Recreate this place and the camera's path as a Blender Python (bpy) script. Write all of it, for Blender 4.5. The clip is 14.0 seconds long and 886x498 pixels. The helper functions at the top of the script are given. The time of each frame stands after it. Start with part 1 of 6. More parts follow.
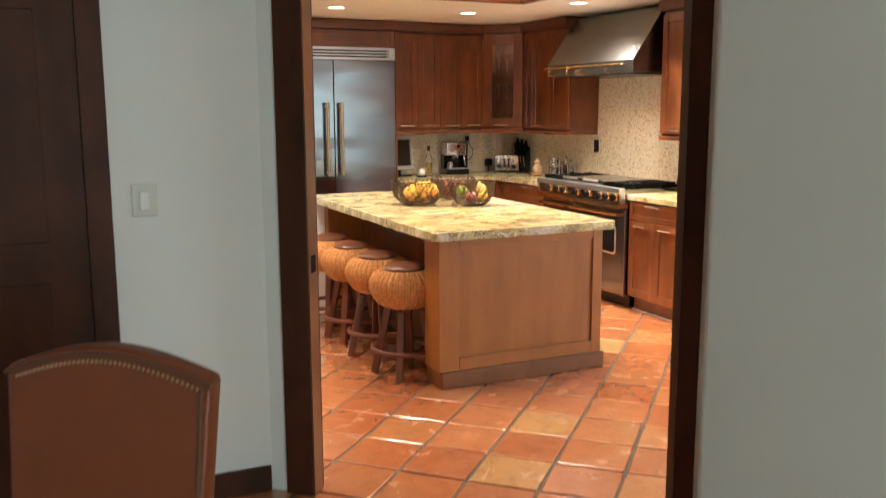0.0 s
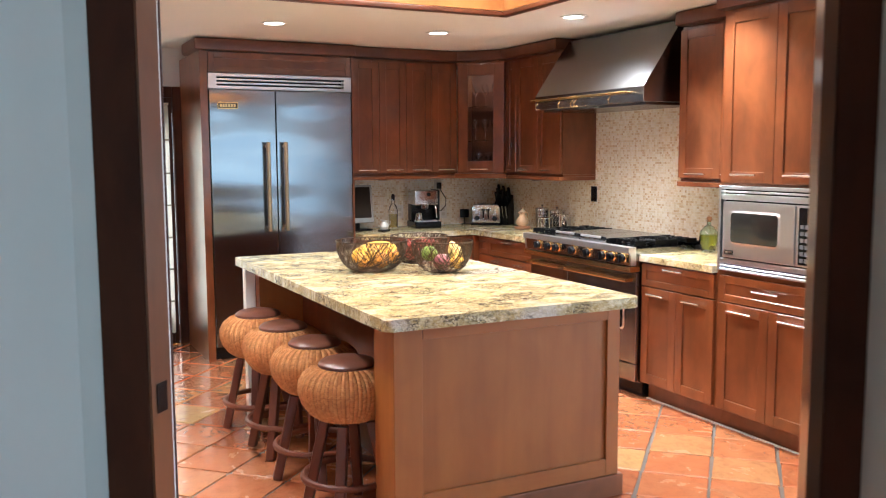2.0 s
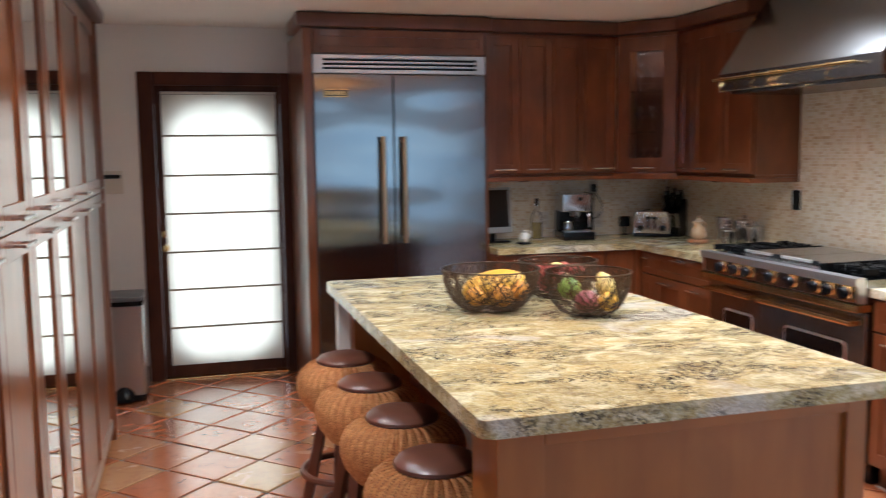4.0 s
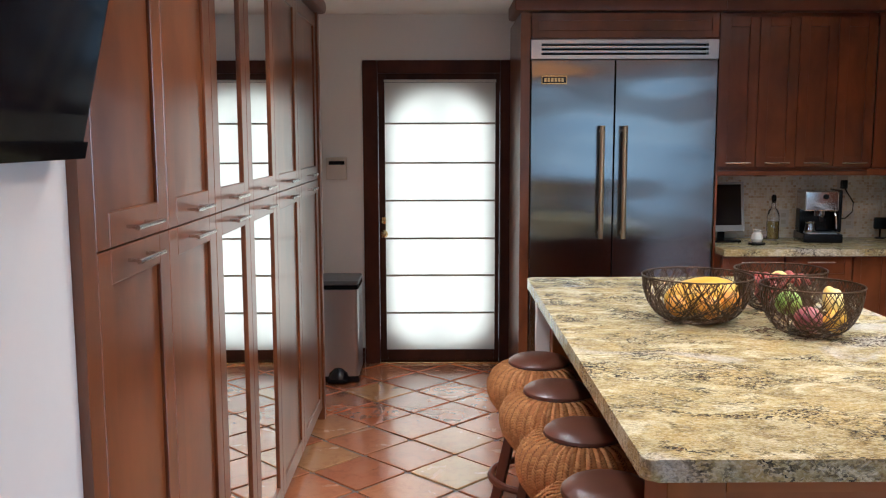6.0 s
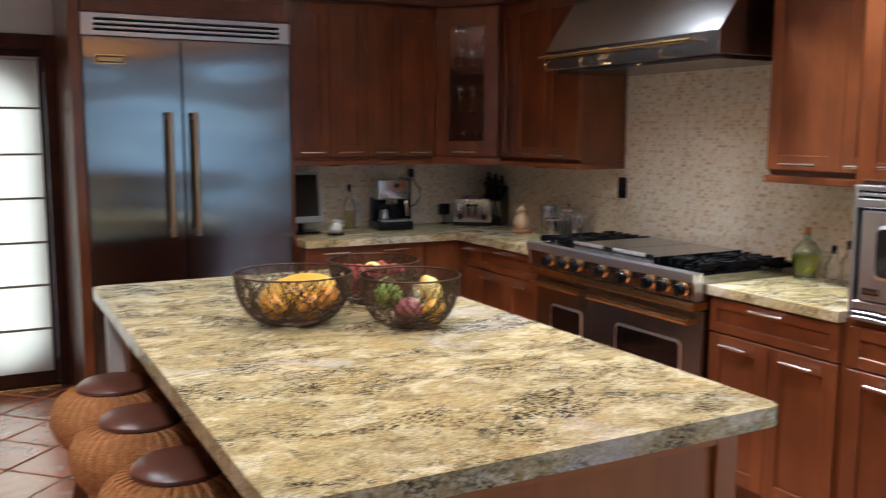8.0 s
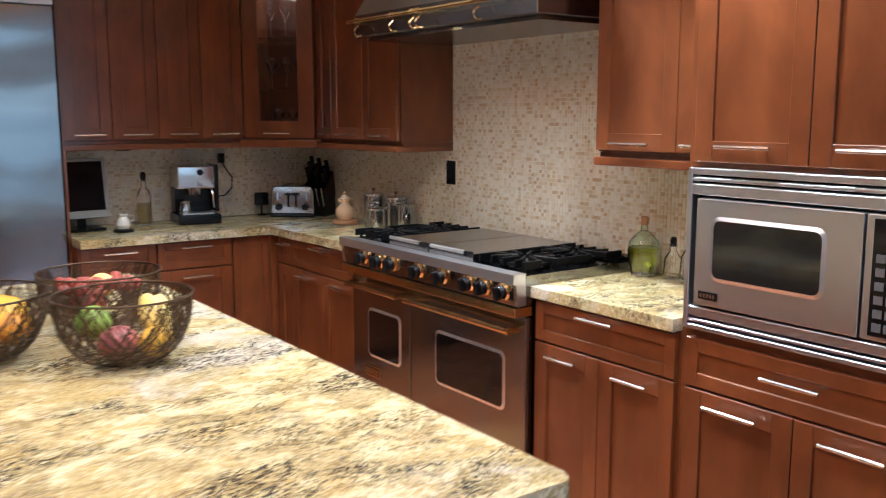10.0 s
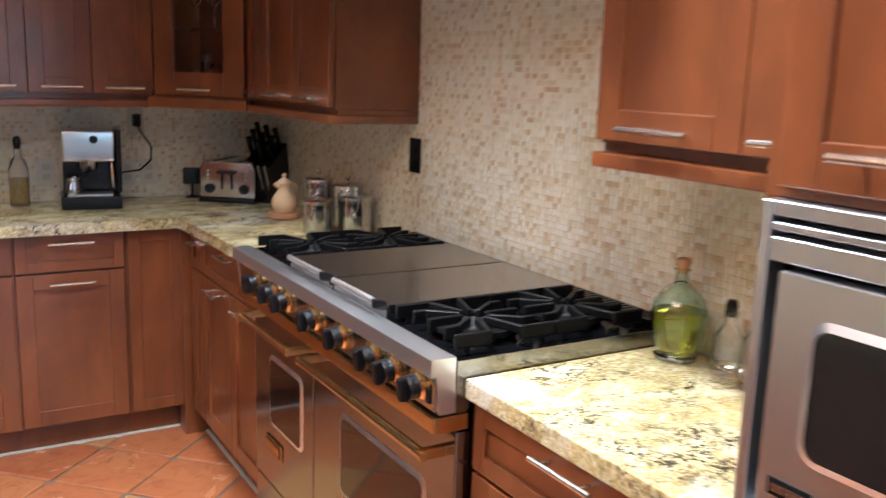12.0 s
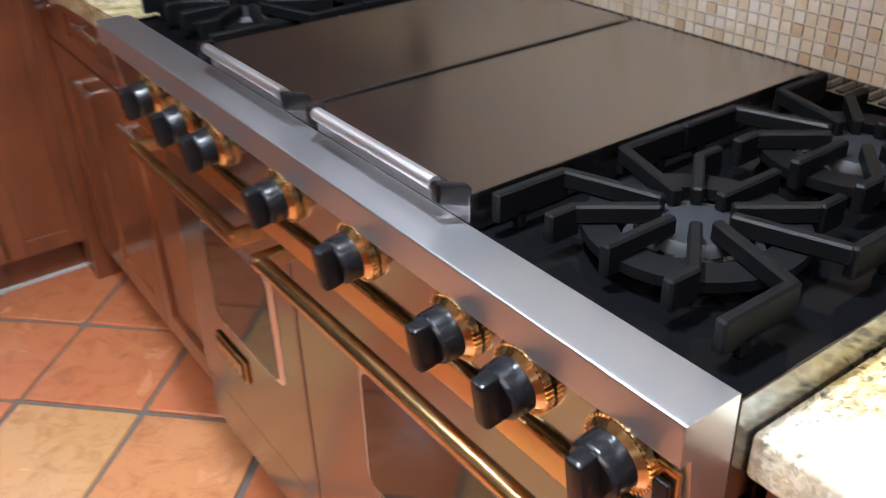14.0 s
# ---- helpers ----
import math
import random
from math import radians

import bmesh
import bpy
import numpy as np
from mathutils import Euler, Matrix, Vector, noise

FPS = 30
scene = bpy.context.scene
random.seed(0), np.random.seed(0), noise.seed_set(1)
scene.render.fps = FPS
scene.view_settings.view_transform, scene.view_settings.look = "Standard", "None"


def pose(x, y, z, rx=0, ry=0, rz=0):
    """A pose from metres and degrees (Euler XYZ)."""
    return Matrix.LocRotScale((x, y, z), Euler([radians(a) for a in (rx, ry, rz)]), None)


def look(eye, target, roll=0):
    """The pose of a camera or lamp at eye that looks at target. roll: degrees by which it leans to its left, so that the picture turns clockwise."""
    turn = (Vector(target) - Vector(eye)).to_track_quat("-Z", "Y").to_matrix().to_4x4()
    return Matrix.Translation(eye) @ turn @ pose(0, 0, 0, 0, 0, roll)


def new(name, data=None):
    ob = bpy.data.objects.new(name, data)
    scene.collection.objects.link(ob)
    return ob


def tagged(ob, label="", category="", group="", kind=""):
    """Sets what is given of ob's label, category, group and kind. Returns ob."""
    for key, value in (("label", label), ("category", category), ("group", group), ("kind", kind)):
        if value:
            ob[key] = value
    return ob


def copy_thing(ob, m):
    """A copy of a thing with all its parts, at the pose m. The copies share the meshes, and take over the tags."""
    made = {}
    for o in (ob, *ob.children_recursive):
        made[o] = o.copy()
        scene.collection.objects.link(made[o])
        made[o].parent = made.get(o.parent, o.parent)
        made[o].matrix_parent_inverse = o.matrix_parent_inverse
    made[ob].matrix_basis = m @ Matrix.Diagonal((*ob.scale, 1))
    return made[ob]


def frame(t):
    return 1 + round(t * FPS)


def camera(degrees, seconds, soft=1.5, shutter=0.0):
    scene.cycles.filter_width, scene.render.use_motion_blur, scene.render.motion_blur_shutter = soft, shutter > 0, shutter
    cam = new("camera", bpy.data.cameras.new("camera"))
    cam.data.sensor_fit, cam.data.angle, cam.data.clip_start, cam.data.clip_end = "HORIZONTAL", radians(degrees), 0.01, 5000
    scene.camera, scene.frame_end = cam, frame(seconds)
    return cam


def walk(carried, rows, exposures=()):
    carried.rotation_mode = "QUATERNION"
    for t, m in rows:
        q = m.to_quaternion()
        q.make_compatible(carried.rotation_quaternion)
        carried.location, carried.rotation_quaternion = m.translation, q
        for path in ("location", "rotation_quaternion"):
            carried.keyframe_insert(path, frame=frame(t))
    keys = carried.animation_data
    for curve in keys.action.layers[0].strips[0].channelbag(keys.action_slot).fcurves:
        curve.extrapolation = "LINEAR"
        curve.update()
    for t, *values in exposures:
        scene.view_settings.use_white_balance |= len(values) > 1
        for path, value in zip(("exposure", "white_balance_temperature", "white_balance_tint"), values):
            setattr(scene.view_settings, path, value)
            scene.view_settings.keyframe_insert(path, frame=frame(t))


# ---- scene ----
cam = camera(53.1, 14.0, soft=1.1, shutter=0.5)
PATH = [
    (0, (0.211, 0.177, 1.583), (1.048, 1.965, 1.264), -0.2),
    (0.5, (0.347, 0.518, 1.578), (1.216, 2.304, 1.339), 0.8),
    (1, (0.513, 0.791, 1.569), (1.45, 2.542, 1.337), 0.5),
    (1.5, (0.724, 1.091, 1.537), (1.636, 2.857, 1.317), 0.1),
    (2, (0.902, 1.452, 1.521), (1.791, 3.231, 1.308), -0.3),
    (2.5, (1.039, 1.751, 1.527), (1.949, 3.518, 1.31), -0.7),
    (3, (1.232, 2.041, 1.523), (2.124, 3.816, 1.285), -0.5),
    (3.5, (1.377, 2.304, 1.526), (2.182, 4.118, 1.278), -0.6),
    (4, (1.531, 2.565, 1.524), (2.079, 4.475, 1.304), -0.7),
    (6.5, (1.746, 2.765, 1.547), (1.744, 4.746, 1.273), -0.1),
    (7, (1.744, 2.86, 1.507), (2.01, 4.814, 1.173), 0.4),
    (7.5, (1.725, 3.063, 1.503), (2.381, 4.927, 1.195), -0.2),
    (8, (1.75, 3.088, 1.515), (2.683, 4.838, 1.254), 0.2),
    (8.5, (1.773, 3.117, 1.504), (2.868, 4.772, 1.251), 0.5),
    (9, (1.868, 3.203, 1.479), (3.018, 4.816, 1.2), -0.4),
    (11.5, (3.283, 4.061, 1.504), (4.423, 5.673, 1.182), 1.2),
    (12, (3.485, 4.344, 1.482), (4.496, 6.027, 1.097), 1.8),
    (12.5, (3.661, 4.636, 1.44), (4.515, 6.363, 0.903), 2.4),
    (13, (3.789, 4.926, 1.405), (4.532, 6.623, 0.652), 1.4),
    (13.5, (3.864, 5.248, 1.373), (4.703, 6.845, 0.51), -1.1),
    (14, (3.93, 5.467, 1.339), (4.922, 6.878, 0.327), -1.8),
]
EXPOSURES = [(0.0, 0.65, 7300, 9), (0.5, 0.76, 6100, 9), (1.0, 0.80, 5800, 9), (2.0, 0.70, 5650, 9), (2.5, 0.54, 5600, 9), (3.0, 0.24, 5500, 9), (4.0, -0.08, 5400, 9), (6.5, -0.34, 5350, 9), (7.5, -0.45, 5450, 9), (8.0, -0.48, 5450, 9), (8.5, -0.40, 5450, 9), (9.0, -0.28, 5450, 9), (11.5, 0.17, 5600, 9), (12.0, 0.22, 5500, 9), (12.5, 0.22, 5450, 9), (13.0, 0.05, 5400, 9), (14.0, 0.05, 5250, 9)]
walk(cam, [(t, look(eye, target, roll)) for t, eye, target, roll in PATH], EXPOSURES)

# ---- world, sun and large lights ----
world = bpy.data.worlds.new("world")
scene.world = world
world.use_nodes = True
wn = world.node_tree.nodes
sky = wn.new("ShaderNodeTexSky")
sky.sky_type, sky.sun_disc, sky.sun_elevation, sky.sun_rotation = "NISHITA", False, radians(50), radians(20)
world.node_tree.links.new(sky.outputs[0], wn["Background"].inputs[0])
wn["Background"].inputs[1].default_value = 0.12


def lamp(name, kind, power, colour, m, size=0.1, size_y=0.0, spread=180):
    data = bpy.data.lights.new(name, kind)
    data.energy, data.color = power, colour
    if kind == "AREA":
        data.shape = "RECTANGLE" if size_y else "DISK"
        data.size, data.spread = size, radians(spread)
        if size_y:
            data.size_y = size_y
    ob = new(name, data)
    ob.matrix_world = m
    return ob


sun = lamp("sun", "SUN", 3.0, (1.0, 0.95, 0.88), look((0, 14, 12), (0, 0, 0)))
sun.data.angle = radians(0.5)
CEIL = 2.36
WARM = (1.0, 0.96, 0.88)
# last two are unseen, mirrored from the east pair to brighten stools and aisle
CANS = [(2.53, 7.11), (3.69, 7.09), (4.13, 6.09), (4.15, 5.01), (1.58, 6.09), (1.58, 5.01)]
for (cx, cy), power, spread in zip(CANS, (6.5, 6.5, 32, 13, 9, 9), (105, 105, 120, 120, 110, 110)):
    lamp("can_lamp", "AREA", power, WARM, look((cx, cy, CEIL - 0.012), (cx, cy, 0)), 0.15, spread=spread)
# cove strips above the coffer beams, hidden from below
for cx, cy, lx, ly in ((2.86, 6.03, 1.4, 0.05), (3.58, 5.0, 0.05, 2.0), (2.14, 5.0, 0.05, 2.0), (2.86, 3.99, 1.4, 0.05)):
    lamp("cove_lamp", "AREA", 14, (1.0, 0.82, 0.58), pose(cx, cy, 2.57, 180, 0, 0), lx, ly)
# small lamp added in the glazed cabinet to make its glasses sparkle
lamp("cabinet_glint_lamp", "AREA", 0.7, WARM, look((4.56, 7.99, 2.222), (4.56, 7.99, 0)), 0.06)
lamp("coffer_panel_lamp", "AREA", 68, (1.0, 0.96, 0.86), look((2.86, 5.0, 2.855), (2.86, 5.0, 0)), 1.1, 1.7)
# daylight in the window openings
lamp("dining_window_light", "AREA", 48, (0.60, 0.87, 1.0), look((0.75, -2.45, 1.5), (0.75, 0, 1.5)), 0.9, 1.4)
lamp("sunroom_window_light", "AREA", 20, (0.55, 0.80, 1.0), look((5.0, -0.35, 1.45), (5.0, 3, 1.45)), 4.2, 1.2)
# unseen fill added to cool and brighten the kitchen's left wall
lamp("east_fill_light", "AREA", 105, (0.64, 0.82, 1.0), look((7.45, 1.9, 1.5), (4, 2.4, 1.3)), 2.6, 1.4)
lamp("back_door_light", "AREA", 46, (1.0, 1.0, 0.90), look((1.755, 9.3, 1.0), (1.755, 8, 1.0)), 1.3, 2.2)


# ---- materials ----
def material(name):
    m = bpy.data.materials.new(name)
    m.use_nodes = True
    nt = m.node_tree
    return m, nt, nt.nodes["Principled BSDF"]


def node(nt, kind, **settings):
    n = nt.nodes.new("ShaderNode" + kind)
    for key, value in settings.items():
        n.inputs[key].default_value = value
    return n


def ramp(nt, source, stops, constant=False):
    r = nt.nodes.new("ShaderNodeValToRGB")
    e = r.color_ramp.elements
    while len(e) < len(stops):
        e.new(0.5)
    for el, (pos, col) in zip(e, stops):
        el.position, el.color = pos, (*col, 1) if len(col) == 3 else col
    if constant:
        r.color_ramp.interpolation = "CONSTANT"
    nt.links.new(source, r.inputs[0])
    return r.outputs[0]


def mix(nt, fac, a, b, blend="MIX"):
    n = nt.nodes.new("ShaderNodeMix")
    n.data_type, n.blend_type = "RGBA", blend
    for slot, v in ((0, fac), (6, a), (7, b)):
        if isinstance(v, (int, float)):
            n.inputs[slot].default_value = v
        elif isinstance(v, tuple):
            n.inputs[slot].default_value = (*v, 1)
        else:
            nt.links.new(v, n.inputs[slot])
    return n.outputs[2]


def coords(nt, scale=(1, 1, 1), turn=(0, 0, 0), world_space=False):
    tc = nt.nodes.new("ShaderNodeTexCoord")
    mp = nt.nodes.new("ShaderNodeMapping")
    mp.inputs["Scale"].default_value = scale
    mp.inputs["Rotation"].default_value = [radians(a) for a in turn]
    if world_space:
        g = nt.nodes.new("ShaderNodeNewGeometry")
        nt.links.new(g.outputs["Position"], mp.inputs[0])
    else:
        nt.links.new(tc.outputs["Object"], mp.inputs[0])
    return mp.outputs[0]


def noise_tex(nt, vec, scale, detail=4.0, rough=0.55, distortion=0.0):
    n = node(nt, "TexNoise", Scale=scale, Detail=detail, Roughness=rough, Distortion=distortion)
    nt.links.new(vec, n.inputs["Vector"])
    return n.outputs["Fac"]


def bump(nt, bsdf, height, strength=0.2, distance=0.002):
    b = node(nt, "Bump", Strength=strength, Distance=distance)
    nt.links.new(height, b.inputs["Height"])
    nt.links.new(b.outputs[0], bsdf.inputs["Normal"])


def plain(name, colour, rough=0.5, metal=0.0, vary=0.12, scale=8.0, bumps=0.08, coat=0.0, world_space=False, dist=0.001):
    m, nt, b = material(name)
    v = coords(nt, world_space=world_space)
    n1, n2 = noise_tex(nt, v, scale), noise_tex(nt, v, scale * 14, 3)
    low = tuple(c * (1 - vary) for c in colour)
    high = tuple(min(1, c * (1 + vary)) for c in colour)
    c = mix(nt, n1, low, high)
    nt.links.new(mix(nt, 0.18, c, ramp(nt, n2, [(0.3, low), (0.7, high)])), b.inputs["Base Color"])
    b.inputs["Metallic"].default_value = metal
    rr = ramp(nt, n1, [(0.2, (rough * 0.85,) * 3), (0.8, (min(1, rough * 1.15),) * 3)])
    nt.links.new(rr, b.inputs["Roughness"])
    b.inputs["Coat Weight"].default_value = coat
    if bumps:
        bump(nt, b, n2, bumps, dist)
    return m


def wood(name, dark, light, along="z", rough=0.27, coat=0.5, figure=1.0, blotch=1.0):
    m, nt, b = material(name)
    s = {"x": (1.2, 14, 14), "y": (14, 1.2, 14), "z": (14, 14, 1.2)}[along]
    v = coords(nt, s)
    info = nt.nodes.new("ShaderNodeObjectInfo")
    add = nt.nodes.new("ShaderNodeVectorMath")
    nt.links.new(v, add.inputs[0])
    off = nt.nodes.new("ShaderNodeVectorMath")
    off.operation = "SCALE"
    off.inputs[0].default_value = (37, 53, 29)
    nt.links.new(info.outputs["Random"], off.inputs["Scale"])
    nt.links.new(off.outputs[0], add.inputs[1])
    grain = noise_tex(nt, add.outputs[0], 1.3 * figure, 3, 0.5, 0.5)
    fine = noise_tex(nt, add.outputs[0], 9, 3, 0.6, 0.2)
    mott = noise_tex(nt, coords(nt, (3, 3, 1.6)), 1.9, 4, 0.55, 0.4)
    c = ramp(nt, grain, [(0.1, dark), (0.9, light)])
    c = mix(nt, 0.06, c, ramp(nt, fine, [(0.2, dark), (0.8, light)]))
    c = mix(nt, 0.68 * blotch, c, ramp(nt, mott, [(0.34, tuple(a * 0.85 + e * 0.15 for a, e in zip(dark, light))), (0.66, tuple(e * 1.08 for e in light))]))
    tone = ramp(nt, info.outputs["Random"], [(0, (0.84, 0.82, 0.80)), (1, (1.0, 1.0, 1.0))])
    nt.links.new(mix(nt, 1.0, c, tone, "MULTIPLY"), b.inputs["Base Color"])
    nt.links.new(ramp(nt, fine, [(0, (rough * 1.0,) * 3), (1, (rough * 1.08,) * 3)]), b.inputs["Roughness"])
    b.inputs["Coat Weight"].default_value, b.inputs["Coat Roughness"].default_value = coat, 0.14
    bump(nt, b, mott, 0.02, 0.0006)
    return m


def brushed(name, colour, rough=0.22, along="z", wavy=0.0, turned=0.0):
    m, nt, b = material(name)
    s = {"x": (0.4, 90, 90), "y": (90, 0.4, 90), "z": (90, 90, 0.4)}[along]
    lines = noise_tex(nt, coords(nt, s), 5, 3, 0.6)
    smear = noise_tex(nt, coords(nt, (1.0, 1.0, 1.0)), 2.5, 3)
    nt.links.new(mix(nt, smear, tuple(c * 0.93 for c in colour), colour), b.inputs["Base Color"])
    b.inputs["Metallic"].default_value = 1.0
    nt.links.new(ramp(nt, lines, [(0.2, (rough * 0.97,) * 3), (0.8, (rough * 1.03,) * 3)]), b.inputs["Roughness"])
    if turned:
        b.inputs["Anisotropic"].default_value = turned
        t = nt.nodes.new("ShaderNodeCombineXYZ")
        t.inputs[0].default_value = 1.0
        nt.links.new(t.outputs[0], b.inputs["Tangent"])
    if wavy:
        w = noise_tex(nt, coords(nt, (0.9, 0.9, 2.6)), 1.0, 1)
        bump(nt, b, w, wavy, 0.03)
    return m


def granite_mat():
    m, nt, b = material("granite")
    v = coords(nt, (0.85, 1.3, 1.2), (0, 0, 12), True)
    warp = nt.nodes.new("ShaderNodeVectorMath")
    warp.operation = "MULTIPLY_ADD"
    wob = node(nt, "TexNoise", Scale=30.0, Detail=3.0)
    nt.links.new(v, wob.inputs["Vector"])
    nt.links.new(wob.outputs["Color"], warp.inputs[0])
    warp.inputs[1].default_value = (0.03, 0.03, 0.03)
    nt.links.new(v, warp.inputs[2])

    def grains(scale):
        g = node(nt, "TexVoronoi", Scale=scale)
        nt.links.new(warp.outputs[0], g.inputs["Vector"])
        sep = nt.nodes.new("ShaderNodeSeparateColor")
        nt.links.new(g.outputs["Color"], sep.inputs[0])
        return sep.outputs[0]

    big = noise_tex(nt, v, 2.8, 5, 0.65, 0.8)
    mid = noise_tex(nt, v, 11, 9, 0.72, 0.7)
    cool = noise_tex(nt, coords(nt, (1, 1.6, 1), (0, 0, 40), True), 1.7, 4, 0.6, 1.0)
    c = ramp(nt, mid, [(0.32, (0.085, 0.058, 0.03)), (0.40, (0.27, 0.188, 0.08)), (0.46, (0.45, 0.345, 0.145)), (0.52, (0.63, 0.53, 0.275)), (0.60, (0.79, 0.72, 0.46)), (0.70, (0.42, 0.30, 0.115))])
    gold = noise_tex(nt, v, 5.2, 8, 0.68, 0.6)
    cream = noise_tex(nt, coords(nt, (1.0, 1.5, 1), (0, 0, -14), True), 5.4, 8, 0.7, 0.6)
    c = mix(nt, ramp(nt, big, [(0.42, (0, 0, 0)), (0.60, (0.7, 0.7, 0.7))]), c, (0.31, 0.24, 0.105))
    c = mix(nt, ramp(nt, gold, [(0.52, (0, 0, 0)), (0.57, (0.75, 0.75, 0.75))]), c, (0.50, 0.365, 0.135))
    c = mix(nt, ramp(nt, cream, [(0.545, (0, 0, 0)), (0.59, (0.85, 0.85, 0.85))]), c, (0.76, 0.69, 0.45))
    c = mix(nt, ramp(nt, cool, [(0.57, (0, 0, 0)), (0.66, (0.7, 0.7, 0.7))]), c, (0.60, 0.59, 0.57))
    c = mix(nt, 0.28, c, ramp(nt, grains(190), [(0.0, (0.15, 0.11, 0.05)), (0.3, (0.36, 0.285, 0.115)), (0.55, (0.58, 0.50, 0.24)), (0.8, (0.82, 0.78, 0.54)), (1, (0.87, 0.85, 0.72))]))
    band = ramp(nt, noise_tex(nt, v, 4.6, 7, 0.72, 0.8), [(0.47, (0.10, 0.10, 0.10)), (0.60, (1, 1, 1))])
    fleck = ramp(nt, grains(175), [(0.56, (0, 0, 0)), (0.62, (0.95, 0.95, 0.95))])
    c = mix(nt, mix(nt, 1.0, fleck, band, "MULTIPLY"), c, (0.024, 0.021, 0.02))
    streak = ramp(nt, noise_tex(nt, v, 30, 8, 0.75, 1.5), [(0.54, (0, 0, 0)), (0.585, (0.9, 0.9, 0.9))])
    c = mix(nt, mix(nt, 1.0, streak, band, "MULTIPLY"), c, (0.035, 0.03, 0.026))
    nt.links.new(c, b.inputs["Base Color"])
    nt.links.new(ramp(nt, mid, [(0.2, (0.18,) * 3), (0.8, (0.27,) * 3)]), b.inputs["Roughness"])
    b.inputs["Specular IOR Level"].default_value = 0.4
    return m


def saltillo(name, island=False):
    m, nt, b = material(name)
    if island:
        r = nt.nodes.new("ShaderNodeNewGeometry").outputs["Random Per Island"]
    else:
        r = nt.nodes.new("ShaderNodeObjectInfo").outputs["Random"]
    v = coords(nt, world_space=True)
    base = ramp(nt, r, [(0.0, (0.37, 0.095, 0.036)), (0.35, (0.43, 0.125, 0.048)), (0.65, (0.47, 0.152, 0.060)), (0.84, (0.48, 0.185, 0.075)), (0.94, (0.50, 0.25, 0.10)), (1.0, (0.52, 0.32, 0.125))])
    cloud = noise_tex(nt, v, 5, 5, 0.6, 0.5)
    c = mix(nt, ramp(nt, cloud, [(0.30, (0, 0, 0)), (0.85, (0.6, 0.6, 0.6))]), base, (0.55, 0.24, 0.10))
    stain = noise_tex(nt, v, 14, 6, 0.7, 0.8)
    c = mix(nt, ramp(nt, stain, [(0.28, (0.5, 0.5, 0.5)), (0.52, (0, 0, 0))]), c, (0.20, 0.055, 0.022))
    speck = noise_tex(nt, v, 90, 3, 0.6)
    c = mix(nt, ramp(nt, speck, [(0.66, (0, 0, 0)), (0.74, (0.5, 0.5, 0.5))]), c, (0.22, 0.09, 0.04))
    nt.links.new(c, b.inputs["Base Color"])
    nt.links.new(ramp(nt, cloud, [(0.2, (0.16,) * 3), (0.8, (0.32,) * 3)]), b.inputs["Roughness"])
    b.inputs["Coat Weight"].default_value, b.inputs["Coat Roughness"].default_value = 1.0, 0.13
    b.inputs["Coat IOR"].default_value = 1.65
    bump(nt, b, noise_tex(nt, v, 9, 4), 0.22, 0.004)
    return m


def mosaic_mat(name, island=True):
    m, nt, b = material(name)
    if island:
        r = nt.nodes.new("ShaderNodeNewGeometry").outputs["Random Per Island"]
    else:
        r = nt.nodes.new("ShaderNodeObjectInfo").outputs["Random"]
    c = ramp(nt, r, [(0, (0.74, 0.65, 0.46)), (0.25, (0.84, 0.78, 0.62)), (0.5, (0.92, 0.89, 0.79)), (0.72, (0.86, 0.80, 0.63)), (0.88, (0.69, 0.55, 0.33)), (1, (0.58, 0.40, 0.20))])
    c = mix(nt, 0.2, c, ramp(nt, noise_tex(nt, coords(nt, world_space=True), 60, 3), [(0.3, (0.62, 0.54, 0.42)), (0.7, (0.90, 0.86, 0.77))]))
    nt.links.new(c, b.inputs["Base Color"])
    b.inputs["Roughness"].default_value = 0.3
    return m


def weave_mat():
    m, nt, b = material("seagrass")
    v = coords(nt, (1, 1, 1))
    n = noise_tex(nt, v, 70, 4, 0.6)
    r = nt.nodes.new("ShaderNodeNewGeometry").outputs["Random Per Island"]
    c = ramp(nt, r, [(0, (0.44, 0.155, 0.045)), (0.5, (0.62, 0.26, 0.08)), (1, (0.76, 0.39, 0.14))])
    nt.links.new(mix(nt, n, c, (0.55, 0.24, 0.08)), b.inputs["Base Color"])
    b.inputs["Roughness"].default_value = 0.6
    bump(nt, b, noise_tex(nt, coords(nt, (1, 1, 1)), 220, 2), 0.3, 0.001)
    return m


def glass_mat(name, colour=(1, 1, 1), rough=0.02):
    m, nt, b = material(name)
    b.inputs["Base Color"].default_value = (*colour, 1)
    b.inputs["Transmission Weight"].default_value = 1
    b.inputs["Roughness"].default_value = rough
    b.inputs["IOR"].default_value = 1.45
    return m


def blind_mat():
    m, nt, b = material("blind_cloth")
    v = coords(nt, (1, 1, 1))
    n = noise_tex(nt, v, 350, 3)
    out = nt.nodes["Material Output"]
    tr = nt.nodes.new("ShaderNodeBsdfTranslucent")
    c = mix(nt, n, (0.80, 0.76, 0.66), (0.90, 0.87, 0.78))
    nt.links.new(c, tr.inputs[0])
    nt.links.new(c, b.inputs["Base Color"])
    b.inputs["Roughness"].default_value = 0.9
    ms = nt.nodes.new("ShaderNodeMixShader")
    ms.inputs[0].default_value = 0.5
    nt.links.new(b.outputs[0], ms.inputs[1])
    nt.links.new(tr.outputs[0], ms.inputs[2])
    nt.links.new(ms.outputs[0], out.inputs[0])
    return m


def glow(name, colour, power):
    m, nt, b = material(name)
    b.inputs["Base Color"].default_value = (0.9, 0.9, 0.9, 1)
    b.inputs["Emission Color"].default_value = (*colour, 1)
    b.inputs["Emission Strength"].default_value = power
    return m


